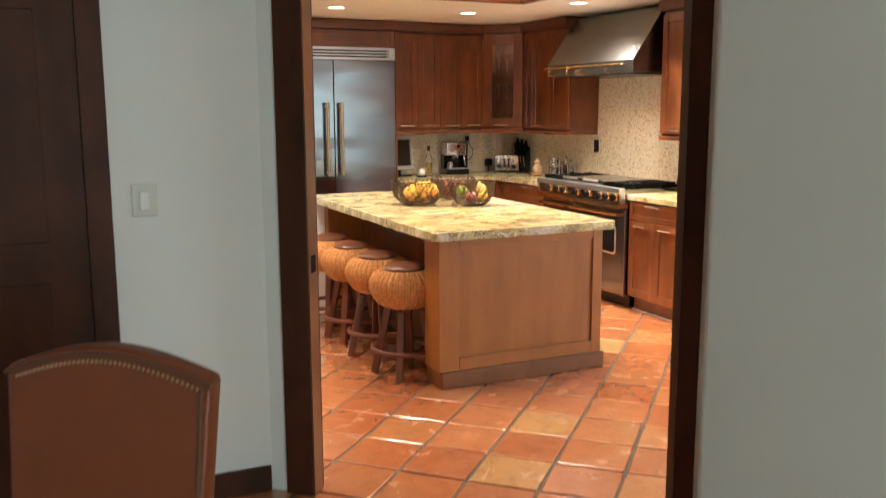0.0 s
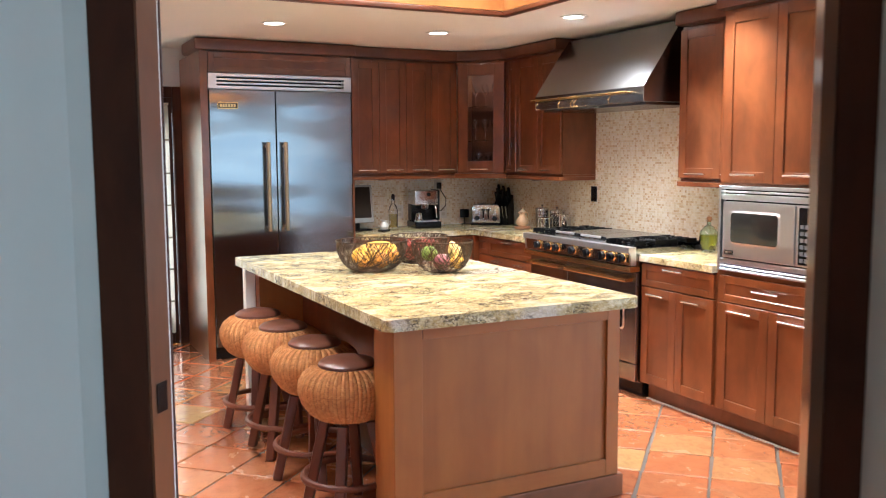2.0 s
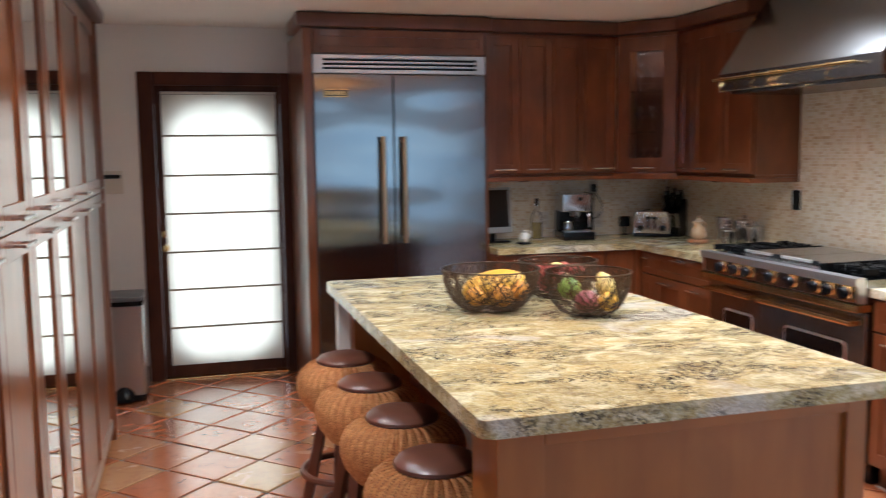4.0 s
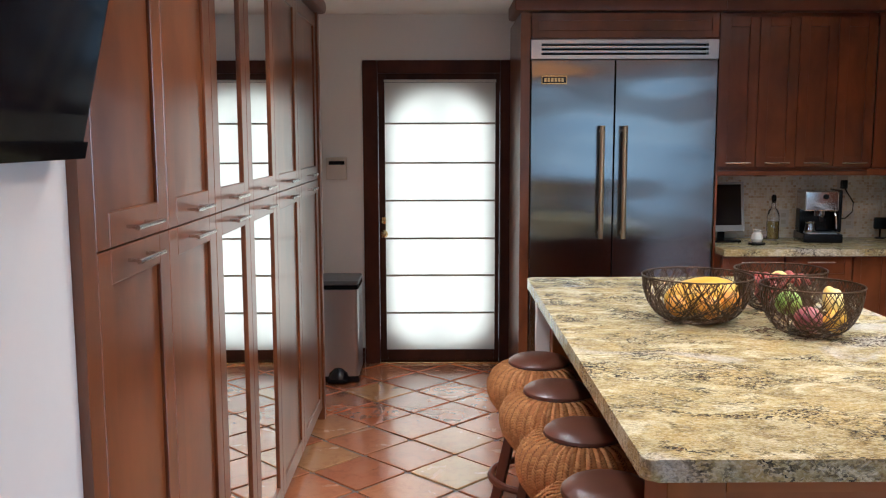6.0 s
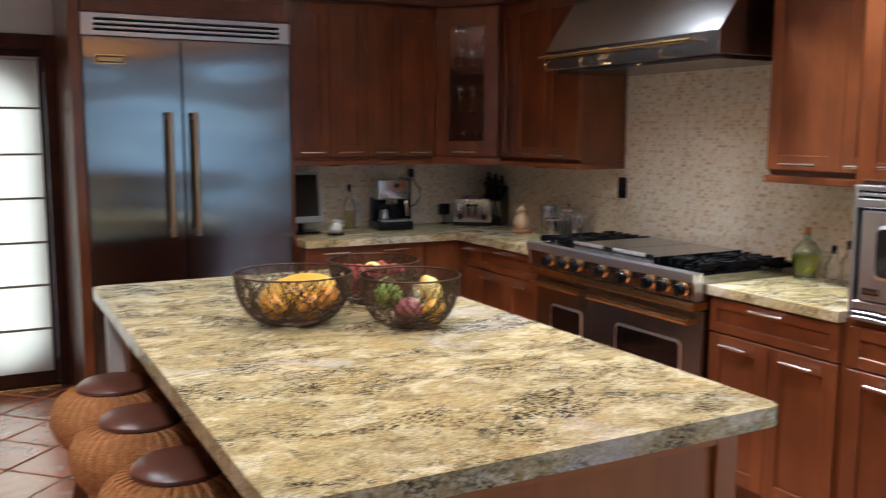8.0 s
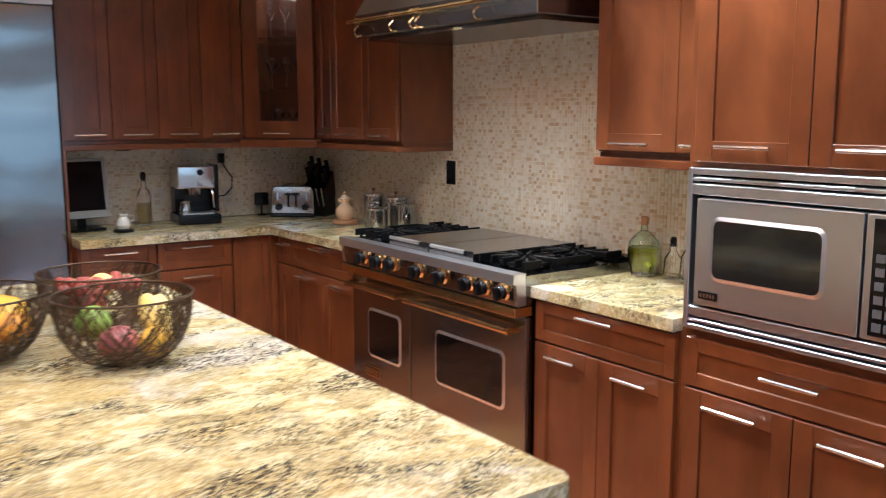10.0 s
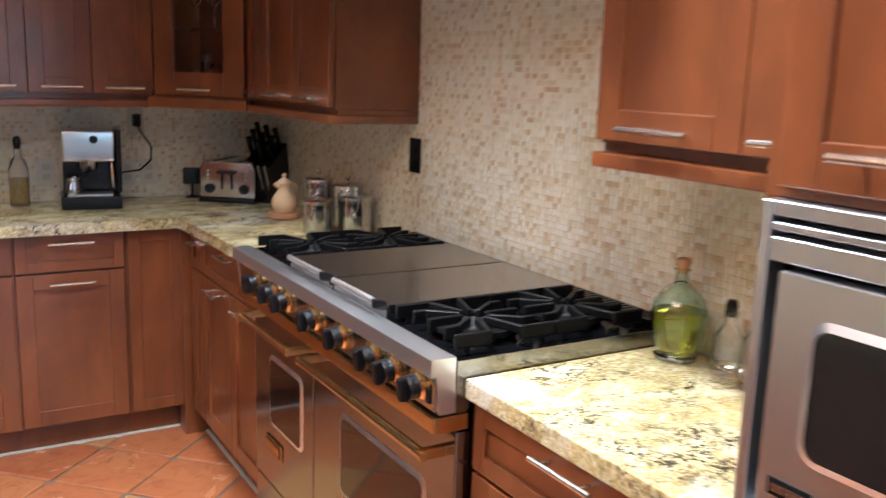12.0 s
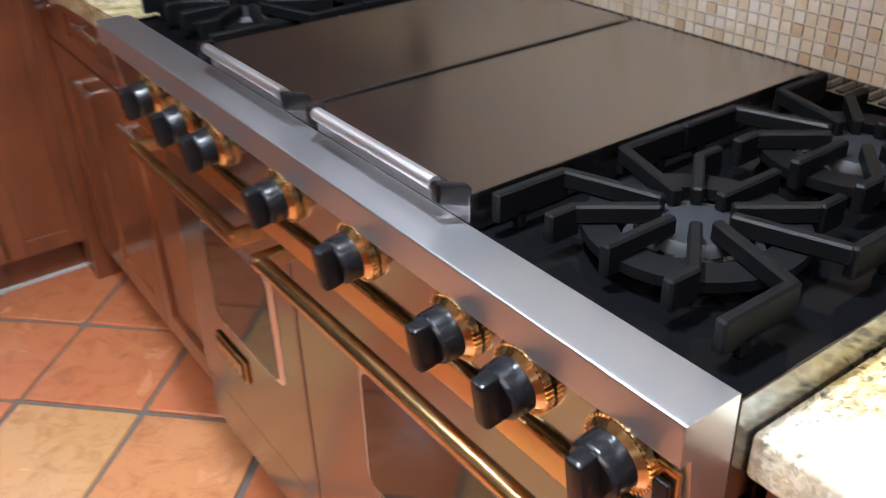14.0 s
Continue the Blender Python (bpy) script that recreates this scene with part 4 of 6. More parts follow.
for z1, z0 in zip(zs, zs[1:]):
    bm = B()
    rows_ = 5
    grid = [[bm.verts.new((0.135 + 0.745 * i / 8, 0.022 - 0.010 * math.sin(math.pi * k / rows_) ** 0.7, z0 + 0.002 + (z1 - z0 - 0.004) * k / rows_)) for i in range(9)] for k in range(rows_ + 1)]
    for k in range(rows_):
        for i in range(8):
            bm.faces.new((grid[k][i], grid[k][i + 1], grid[k + 1][i + 1], grid[k + 1][i]))
    part("fold", bm, BLIND, blind)
for z in zs[1:-1]:
    part("batten", soft(bx(B(), 0.132, 0.884, 0.009, 0.024, z - 0.006, z + 0.006), 0.001), BATTEN, blind, "thin stitched batten")
part("head_rail", bx(B(), 0.132, 0.884, 0.010, 0.030, 1.9185, 1.935), BLIND, blind)
solid("garden_backdrop", bx(B(), -3, 7, 11.0, 11.1, -0.1, 5), OUTSIDE, "bright pale wall outside the door", "backdrop", "structure")
solid("ground", bx(B(), -8, 12, 9.001, 14, -0.2, -0.1), OUTSIDE, "pale paving outside", "ground", "structure")

# ---- range ----
RY0, RY1 = 5.73, 6.945
rng = thing("kitchen_range", pose(4.30, RY1, 0, 0, 0, -90), "wide stainless range with brass trim, griddle and four burners", "kitchen range")
rw = RY1 - RY0
RT = 0.945
part("body", bx(B(), 0.004, rw - 0.004, 0.10, 0.63, 0.10, 0.925), RANGE_STEEL, rng)
part("kick", bx(B(), 0.02, rw - 0.02, 0.14, 0.60, 0.0, 0.099), BLACK_PLASTIC, rng)
# sloping front ledge and control panel, drawn as a section and run along the width
sec = [(0.0, 0.914), (0.0, 0.946), (0.001, 0.949), (0.004, 0.950), (0.055, 0.950), (0.058, 0.836), (0.021, 0.836), (0.011, 0.914)]
bm = B()
L = [bm.verts.new((0.0, y, z)) for y, z in sec]
R = [bm.verts.new((rw, y, z)) for y, z in sec]
bm.faces.new(L)
bm.faces.new(R[::-1])
for i in range(len(sec)):
    j = (i + 1) % len(sec)
    bm.faces.new((L[i], L[j], R[j], R[i]))
part("front_ledge", bm, LIT_LEDGE_STEEL, rng)
part("brass_trim", soft(bx(B(), 0.0, rw, 0.010, 0.09, 0.796, 0.831), 0.004), BRASS, rng, "polished brass trim strip")
bm = bx(B(), 0.03, rw - 0.012, 0.0085, 0.0125, 0.838, 0.912)
for w in bm.verts:
    w.co.y += (0.912 - w.co.z) * 0.128
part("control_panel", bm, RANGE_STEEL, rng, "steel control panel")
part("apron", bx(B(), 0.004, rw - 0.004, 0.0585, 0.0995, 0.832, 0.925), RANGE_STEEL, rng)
for x in (0.21, 0.338, 0.44, 0.63, 0.792, 0.958, 1.05, 1.158):
    tilt = pose(x, 0.0105, 0.884, 97)
    bez = part("knob_bezel", lathe(B(), [(0, 0), (0.033, 0), (0.033, 0.006), (0.029, 0.010), (0.026, 0.013), (0, 0.013)], 28, m=tilt), BRASS, rng, "ribbed brass bezel")
    bm = lathe(B(), [(0, 0.0131), (0.0255, 0.0131), (0.025, 0.03), (0.022, 0.034), (0, 0.034)], 24, m=tilt)
    grip = B()
    bx(grip, -0.009, 0.009, -0.0245, 0.0245, 0.030, 0.052)
    soft(grip, 0.005)
    grip.transform(tilt)
    tmp = bpy.data.meshes.new("grip")
    grip.to_mesh(tmp)
    grip.free()
    bm.from_mesh(tmp)
    bpy.data.meshes.remove(tmp)
    part("knob", bm, BLACK_PLASTIC, bez, "black knob")
    bm = B()
    for k in range(40):
        a = 2 * math.pi * k / 40
        m_ = tilt @ pose(0.0325 * math.cos(a), 0.0325 * math.sin(a), 0.004, 0, 0, math.degrees(a))
        r_ = bx(B(), -0.0012, 0.0012, -0.0014, 0.0014, -0.004, 0.004)
        r_.transform(m_)
        me_ = bpy.data.meshes.new("r")
        r_.to_mesh(me_)
        r_.free()
        bm.from_mesh(me_)
        bpy.data.meshes.remove(me_)
    part("ribs", bm, BRASS, bez)
sw = part("rocker_plate", soft(bx(B(), rw - 0.026, rw - 0.004, 0.007, 0.0115, 0.849, 0.900), 0.002), BRASS, rng, "brass switch plate")
part("rocker", soft(bx(B(), rw - 0.022, rw - 0.008, 0.001, 0.0068, 0.859, 0.890), 0.002), BLACK_PLASTIC, sw, "black rocker switch")
# ovens
for x0, x1, glass in ((0.006, 0.478, (0.14, 0.41)), (0.483, rw - 0.006, (0.66, 1.10))):
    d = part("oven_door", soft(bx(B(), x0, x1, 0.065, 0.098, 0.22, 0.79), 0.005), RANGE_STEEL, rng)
    wz0, wz1 = 0.42, 0.645
    out = rounded(glass[0], glass[1], wz0, wz1, 0.03, 4)
    inn = rounded(glass[0] + 0.012, glass[1] - 0.012, wz0 + 0.012, wz1 - 0.012, 0.02, 4)
    bm = B()
    vo = [bm.verts.new((x, 0.0645, z)) for x, z in out]
    vi = [bm.verts.new((x, 0.060, z)) for x, z in inn]
    for i in range(len(vo)):
        j = (i + 1) % len(vo)
        bm.faces.new((vo[i], vo[j], vi[j], vi[i]))
    part("window_rim", bm, CHROME, d)
    bm = B()
    va = [bm.verts.new((x, 0.0605, z)) for x, z in inn]
    vb = [bm.verts.new((x, 0.0645, z)) for x, z in inn]
    bm.faces.new(va)
    for i in range(len(va)):
        j = (i + 1) % len(va)
        bm.faces.new((va[i], va[j], vb[j], vb[i]))
    part("window", bm, OVEN_GLASS, d, "dark oven window")
    bm = rod(B(), (x0 + 0.04, 0.006, 0.745), (x1 - 0.02, 0.006, 0.745), 0.0115, seg=16)
    h = part("handle", bm, BRASS, d, "polished brass tube handle")
    for xx in (x0 + 0.045, x1 - 0.03):
        part("handle_bracket", soft(bx(B(), xx - 0.010, xx + 0.010, -0.004, 0.066, 0.734, 0.757), 0.004), BRASS, d)
part("lower_panel", soft(bx(B(), 0.006, rw - 0.006, 0.068, 0.098, 0.105, 0.215), 0.004), RANGE_STEEL, rng)
badge = part("badge", soft(bx(B(), 0.115, 0.245, 0.059, 0.0645, 0.33, 0.38), 0.002), BRASS, rng, "small brass name plate")
part("badge_face", bx(B(), 0.121, 0.239, 0.0575, 0.0595, 0.336, 0.374), BLACK_PLASTIC, badge)
bm = B()
for k in range(5):
    bx(bm, 0.129 + k * 0.0215, 0.144 + k * 0.0215, 0.0565, 0.058, 0.342, 0.368)
part("badge_bars", bm, BRASS, badge)
# top deck
part("deck", bx(B(), 0.004, rw - 0.004, 0.0555, 0.574, 0.9255, 0.938), BLACK_GLOSS, rng, "black enamel burner deck")
part("side_rail", soft(bx(B(), 0.0, 0.0035, 0.0585, 0.63, 0.84, 0.941), 0.001), RANGE_STEEL, rng)
part("side_rail", soft(bx(B(), rw - 0.0035, rw, 0.0585, 0.63, 0.84, 0.941), 0.001), RANGE_STEEL, rng)
vent = part("rear_vent", bx(B(), 0.004, rw - 0.004, 0.575, 0.632, 0.9255, 0.958), RANGE_STEEL, rng, "slotted rear vent strip")
for k in range(66):
    part("slot", bx(B(), 0.02 + k * 0.018, 0.030 + k * 0.018, 0.582, 0.627, 0.9575, 0.9592), BLACK_PLASTIC, vent)
# griddle with two covers and bar handles
gx0, gx1 = 0.335, 0.915
gm = (gx0 + gx1) / 2
for x0, x1 in ((gx0, gm - 0.006), (gm + 0.006, gx1)):
    gpl = part("griddle_cover", soft(bx(B(), x0, x1, 0.056, 0.568, 0.939, 0.980), 0.003), GRIDDLE_STEEL, rng, "brushed steel griddle cover")
    part("handle", rod(B(), (x0 + 0.036, 0.040, 0.985), (x1 - 0.03, 0.040, 0.985), 0.0075, seg=14), CHROME, gpl, "chrome bar handle")
    for xx, lean in ((x0 + 0.028, -0.016), (x1 - 0.022, 0.016)):
        bm = bx(B(), xx - 0.0065, xx + 0.0065, 0.033, 0.060, 0.970, 0.992)
        for w in bm.verts:
            if w.co.y > 0.05:
                w.co.x += lean
                w.co.z -= 0.004
        part("handle_bracket", soft(bm, 0.003), BLACK_PLASTIC, gpl)


def burner(x, y, w, d):
    """A cast grate of spokes over a round burner."""
    z0 = 0.9385
    bw = part("burner", lathe(B(), [(0, z0), (0.062, z0), (0.062, z0 + 0.006), (0.048, z0 + 0.010), (0.045, z0 + 0.020), (0.040, z0 + 0.026), (0, z0 + 0.028)], 28, (x, y, 0)), CAP_IRON, rng, "black burner cap")
    part("burner_ring", lathe(B(), [(0.048, z0 + 0.0105), (0.052, z0 + 0.012), (0.052, z0 + 0.016), (0.0475, z0 + 0.017)], 28, (x, y, 0)), RANGE_STEEL, bw)
    bm = B()
    zt, zb, t = z0 + 0.044, z0 + 0.022, 0.0056
    hx2, hy2 = w / 2 - 0.006, d / 2

    def fin(p, q, low, high):
        dx, dy = q[0] - p[0], q[1] - p[1]
        f_ = bx(B(), 0, math.hypot(dx, dy), -t, t, low, high)
        f_.transform(pose(x + p[0], y + p[1], 0, 0, 0, math.degrees(math.atan2(dy, dx))))
        me_ = bpy.data.meshes.new("s")
        f_.to_mesh(me_)
        f_.free()
        bm.from_mesh(me_)
        bpy.data.meshes.remove(me_)

    for px, py in ((-hx2, 0.04), (-0.066, 0.082), (0, 0.088), (0.066, 0.082), (hx2, 0.04)):
        for s in (-1, 1):
            k = 0.03 / math.hypot(px, py)
            fin((px * k, s * py * k), (px, s * py), zb + 0.004, zt)
            fin((px, s * (py - 0.004)), (px, s * (hy2 if abs(px) > 0.1 else 0.112)), z0 + 0.014, zt)
    for fx in (-hx2, hx2):
        for fy in (-hy2 + 0.03, hy2 - 0.03):
            bx(bm, x + fx - t, x + fx + t, y + fy - t, y + fy + t, z0 + 0.0005, zb)
    soft(bm, 0.0022, 1)
    part("grate", bm, IRON, rng, "cast iron grate with fanned spokes")
    bm = lathe(B(), [(0.068, z0 + 0.016), (0.098, z0 + 0.016), (0.098, z0 + 0.026), (0.068, z0 + 0.026), (0.068, z0 + 0.016)], 32, (x, y, 0))
    part("grate_ring", bm, IRON, rng)


for x in (0.165, 1.055):
    for y in (0.195, 0.443):
        burner(x, y, 0.29 if x < 0.5 else 0.26, 0.246)

# ---- hood ----
hood = thing("range_hood", pose(4.40, 6.95, 0, 0, 0, -90), "large sloping stainless steel range hood with brass rail", "range hood")
hw_, hd_ = 1.21, RIGHT - 4.40 - 0.004
sec = [(0.0, 1.83), (0.0, 1.925), (0.28, 2.33), (hd_, 2.33), (hd_, 1.83)]
bm = B()
L = [bm.verts.new((0.0, y, z)) for y, z in sec]
R = [bm.verts.new((hw_, y, z)) for y, z in sec]
for side in (L, R[::-1]):
    bm.faces.new(side)
for i in range(4):
    bm.faces.new((L[i], L[i + 1], R[i + 1], R[i]))
bm.faces.new((L[4], L[0], R[0], R[4]))
part("canopy", soft(bm, 0.003, 1), HOOD_STEEL, hood)
part("filter_panel", bx(B(), 0.04, hw_ - 0.04, 0.05, hd_ - 0.05, 1.815, 1.829), HOOD_STEEL, hood)
part("rail", rod(B(), (0.01, -0.04, 1.893), (hw_ - 0.12, -0.04, 1.893), 0.008, seg=12), BRASS, hood, "brass utensil rail")
for x in (0.02, hw_ - 0.14):
    part("rail_post", rod(B(), (x, -0.04, 1.893), (x, 0.002, 1.893), 0.005, seg=10), BRASS, hood)
for x in (0.09, 0.37, 0.52, 0.56, 0.93):
    pts = [(x, -0.04 + 0.014 * math.sin(a), 1.903 - 0.012 + 0.012 * math.cos(a)) for a in np.linspace(-2.2, 1.6, 9)]
    pts += [(x, -0.034 - 0.02 * math.sin(a), 1.866 - 0.018 + 0.018 * math.cos(a)) for a in np.linspace(0.3, 3.9, 10)]
    part("hook", tube(B(), pts, 0.0032, 6), BRASS, hood, "brass S-hook")

# ---- microwave ----
mw = thing("microwave", right_pose(5.075, FACE - 0.012), "built-in stainless microwave oven with trim frame", "microwave")
mww = 0.69
part("housing", bx(B(), 0.008, mww - 0.008, 0.036, 0.50, 0.90, 1.335), BLACK_PLASTIC, mw)
for z0, z1 in ((1.327, 1.345), (1.309, 1.319), (1.271, 1.301), (0.926, 0.953), (0.909, 0.918), (0.888, 0.901)):
    part("frame_bar", soft(bx(B(), 0.0165, mww - 0.0165, 0.0, 0.034, z0, z1), 0.0015, 1), MICRO_STEEL, mw)
for x0, x1 in ((0.0, 0.016), (mww - 0.016, mww)):
    part("frame_stile", soft(bx(B(), x0, x1, -0.001, 0.034, 0.888, 1.345), 0.0015, 1), MICRO_STEEL, mw)
d = part("door", soft(bx(B(), 0.036, 0.52, -0.004, 0.030, 0.961, 1.262), 0.004), MICRO_STEEL, mw)
ow = rounded(0.10, 0.42, 1.045, 1.205, 0.02, 4)
bm = B()
va, vb = [bm.verts.new((x, -0.009, z)) for x, z in ow], [bm.verts.new((x, -0.0035, z)) for x, z in rounded(0.088, 0.432, 1.033, 1.217, 0.03, 4)]
for i in range(len(va)):
    j = (i + 1) % len(va)
    bm.faces.new((va[i], va[j], vb[j], vb[i]))
part("window_rim", bm, MICRO_STEEL, d)
bm = B()
inner = rounded(0.0985, 0.4215, 1.0435, 1.2065, 0.02, 4)
va, vb = [bm.verts.new((x, -0.0080, z)) for x, z in inner], [bm.verts.new((x, -0.0046, z)) for x, z in inner]
bm.faces.new(va)
bm.faces.new(vb[::-1])
for i in range(len(va)):
    j = (i + 1) % len(va)
    bm.faces.new((va[i], va[j], vb[j], vb[i]))
part("window", bm, MICRO_GLASS, d, "dark window")
bd = part("badge", soft(bx(B(), 0.055, 0.118, -0.0075, -0.0045, 0.980, 1.003), 0.001), BLACK_PLASTIC, d, "dark name plate")
bm = B()
for k in range(5):
    bx(bm, 0.062 + k * 0.0105, 0.069 + k * 0.0105, -0.0085, -0.0072, 0.986, 0.997)
part("badge_bars", bm, NICKEL, d)
pnl = part("control_panel", soft(bx(B(), 0.524, mww - 0.024, 0.0, 0.030, 0.961, 1.262), 0.004), MICRO_STEEL, mw)
part("keypad", soft(bx(B(), 0.545, 0.645, -0.004, -0.0005, 0.972, 1.252), 0.002), BLACK_PLASTIC, pnl, "black keypad")
part("display", bx(B(), 0.553, 0.637, -0.006, -0.0045, 1.192, 1.245), SCREEN, pnl, "dark display")
bm = B()
for r in range(6):
    for c in range(3):
        bx(bm, 0.556 + c * 0.029, 0.578 + c * 0.029, -0.0062, -0.0045, 0.984 + r * 0.033, 1.004 + r * 0.033)
part("keys", bm, plain("grey_keys", (0.12, 0.12, 0.13), 0.4), pnl)


# ---- fruit bowls on the island ----
TOP = CT + 0.0055


def wire_bowl(x, y, r, h, seed, strands=115):
    rb = random.Random(seed)
    b = thing("wire_bowl", pose(x, y, TOP), "dark bronze wire bowl of criss-cross strands holding fruit", "bowl", "wire bowls on the island")

    def shape(v):
        a = v * math.pi / 2
        return r * (0.36 + 0.64 * math.sin(a) ** 0.8) if v > 0 else r * 0.36, 0.004 + h * (1 - math.cos(a)) ** 0.92

    bm = B()
    for k in range(strands):
        a0 = 2 * math.pi * rb.random()
        span = rb.uniform(0.7, 2.6) * rb.choice((-1, 1))
        dip = rb.uniform(0.45, 1.0)
        pts = []
        for q in range(11):
            s = q / 10
            v = 1 - dip * math.sin(math.pi * s)
            rr, z = shape(max(v, 0.0))
            a = a0 + span * s
            pts.append((rr * math.cos(a), rr * math.sin(a), z))
        tube(bm, pts, 0.0014, 4)
    tagged(part("wire_mesh", bm, WIRE, b, "tangled wire strands", 80), kind="stuff")
    for v, w in ((1.0, 0.0028), (0.02, 0.003)):
        rr, z = shape(v)
        part("ring", tube(B(), [(rr * math.cos(2 * math.pi * q / 36), rr * math.sin(2 * math.pi * q / 36), z) for q in range(36)], w, 6, True), WIRE, b)
    bm = B()
    for k in range(7):
        a = math.pi * k / 7
        rr = shape(0.02)[0]
        tube(bm, [(-rr * math.cos(a), -rr * math.sin(a), 0.004), (rr * math.cos(a), rr * math.sin(a), 0.004)], 0.0018, 4)
    part("base_grid", bm, WIRE, b)
    return b


def fruit_mat(name, c1, c2, rough=0.4):
    m, nt, b = material(name)
    v = coords(nt)
    n = noise_tex(nt, v, 14, 4)
    c = ramp(nt, n, [(0.35, c1), (0.65, c2)])
    sp = noise_tex(nt, v, 160, 2)
    nt.links.new(mix(nt, ramp(nt, sp, [(0.62, (0, 0, 0)), (0.72, (0.35, 0.35, 0.35))]), c, (0.25, 0.13, 0.03)), b.inputs["Base Color"])
    b.inputs["Roughness"].default_value = rough
    bump(nt, b, sp, 0.15, 0.001)
    return m


YELLOW = fruit_mat("yellow_rind", (0.66, 0.34, 0.03), (0.76, 0.48, 0.06))
ORANGE = fruit_mat("orange_rind", (0.66, 0.27, 0.03), (0.74, 0.36, 0.05))
GREEN = fruit_mat("green_skin", (0.17, 0.33, 0.05), (0.30, 0.45, 0.09))
PURPLE = fruit_mat("purple_skin", (0.24, 0.05, 0.07), (0.40, 0.13, 0.12))
PALE = fruit_mat("pale_yellow_skin", (0.75, 0.58, 0.16), (0.82, 0.68, 0.28))
RED = fruit_mat("red_skin", (0.30, 0.04, 0.035), (0.45, 0.12, 0.09))


def fruit(name, x, y, z, size, mat, label, turn=0.0, tip=0.0, neck=0.0):
    """A fruit of half-axes size, lying with its long axis turned in plan; neck narrows one end."""
    bm = B()
    bmesh.ops.create_uvsphere(bm, u_segments=24, v_segments=14, radius=1.0)
    for w in bm.verts:
        f = 1 - neck * max(0.0, w.co.x)
        dent = 1 - 0.10 * math.exp(-((w.co.x - 1) ** 2 + w.co.y ** 2 + w.co.z ** 2) * 6)
        lump = 1 + 0.025 * noise.noise(w.co * 2.3 + Vector((x * 9, y * 9, 0)))
        w.co = Vector((w.co.x * size[0] * dent, w.co.y * size[1] * f, w.co.z * size[2] * f)) * lump
    return solid(name, bm, mat, label, "fruit", m=pose(x, y, z, 0, tip, turn), angle=90, group="fruit in the bowls")


b1, b2, b3 = (2.64, 5.77), (2.95, 5.56), (3.0, 5.955)
wire_bowl(*b1, 0.188, 0.158, 3, 120)
wire_bowl(*b2, 0.16, 0.158, 8, 105)
wire_bowl(*b3, 0.162, 0.152, 11, 105)
fruit("melon", b1[0] + 0.02, b1[1] + 0.0, TOP + 0.088, (0.135, 0.078, 0.066), YELLOW, "long yellow melon in a wire bowl", 5, -6)
fruit("orange", b1[0] - 0.075, b1[1] - 0.045, TOP + 0.062, (0.042, 0.042, 0.040), ORANGE, "round orange in a wire bowl")
fruit("orange", b1[0] + 0.02, b1[1] - 0.085, TOP + 0.064, (0.043, 0.042, 0.041), ORANGE, "round orange in a wire bowl", 40)
fruit("orange", b1[0] + 0.095, b1[1] - 0.06, TOP + 0.078, (0.040, 0.041, 0.040), ORANGE, "round orange in a wire bowl", 80)
fruit("apple", b2[0] - 0.065, b2[1] + 0.02, TOP + 0.098, (0.043, 0.043, 0.040), GREEN, "green apple in a wire bowl")
fruit("mango", b2[0] - 0.03, b2[1] - 0.055, TOP + 0.058, (0.050, 0.042, 0.042), PURPLE, "purple mango in a wire bowl", 30)
fruit("pear", b2[0] + 0.06, b2[1] - 0.03, TOP + 0.110, (0.060, 0.034, 0.034), PALE, "pale yellow pear in a wire bowl", 110, -55, 0.35)
fruit("pear", b2[0] + 0.085, b2[1] + 0.025, TOP + 0.105, (0.058, 0.035, 0.034), PALE, "pale yellow pear in a wire bowl", 60, -30, 0.35)
fruit("lemon", b2[0] + 0.05, b2[1] - 0.075, TOP + 0.056, (0.045, 0.036, 0.036), YELLOW, "yellow lemon in a wire bowl", 20)
fruit("pomegranate", b3[0] - 0.03, b3[1] + 0.02, TOP + 0.062, (0.052, 0.052, 0.048), RED, "dark red pomegranate in a wire bowl")
fruit("peach", b3[0] + 0.02, b3[1] + 0.06, TOP + 0.105, (0.036, 0.036, 0.034), PALE, "pale peach in a wire bowl")
rb = random.Random(5)
for k in range(22):
    a = 2 * math.pi * k / 22 * 3.1
    rr = 0.03 + 0.08 * rb.random()
    fruit("strawberry", b3[0] + rr * math.cos(a), b3[1] + rr * math.sin(a), TOP + 0.105 + 0.02 * rb.random(), (0.020, 0.017, 0.017), RED, "small red strawberry in a wire bowl", 360 * rb.random(), 20, 0.3)

# ---- back counter ----
CZ = CT + 0.0005
mon = thing("small_monitor", pose(3.51, 8.20, CZ, 0, 0, 6), "small flat monitor with pale frame on the counter", "monitor")
part("base", soft(bx(B(), -0.09, 0.09, -0.07, 0.07, 0, 0.014), 0.004), BLACK_PLASTIC, mon)
part("neck", soft(bx(B(), -0.02, 0.02, 0.02, 0.045, 0.013, 0.12), 0.004), BLACK_PLASTIC, mon)
bm = soft(bx(B(), -0.14, 0.14, -0.012, 0.018, 0.06, 0.37), 0.006)
bm.transform(pose(0, 0, 0, -8))
part("frame", bm, plain("pale_grey_plastic", (0.35, 0.37, 0.38), 0.35), mon, "pale grey frame")
bm = bx(B(), -0.118, 0.118, -0.0145, -0.0125, 0.10, 0.352)
bm.transform(pose(0, 0, 0, -8))
part("screen", bm, SCREEN, mon, "dark screen")
lamp_ = thing("small_pitcher", pose(3.66, 8.03, CZ), "small white pitcher on a black trivet", "pitcher")
part("trivet", lathe(B(), [(0, 0), (0.05, 0), (0.05, 0.012), (0.02, 0.016), (0, 0.016)], 24), BLACK_PLASTIC, lamp_, "black round trivet")
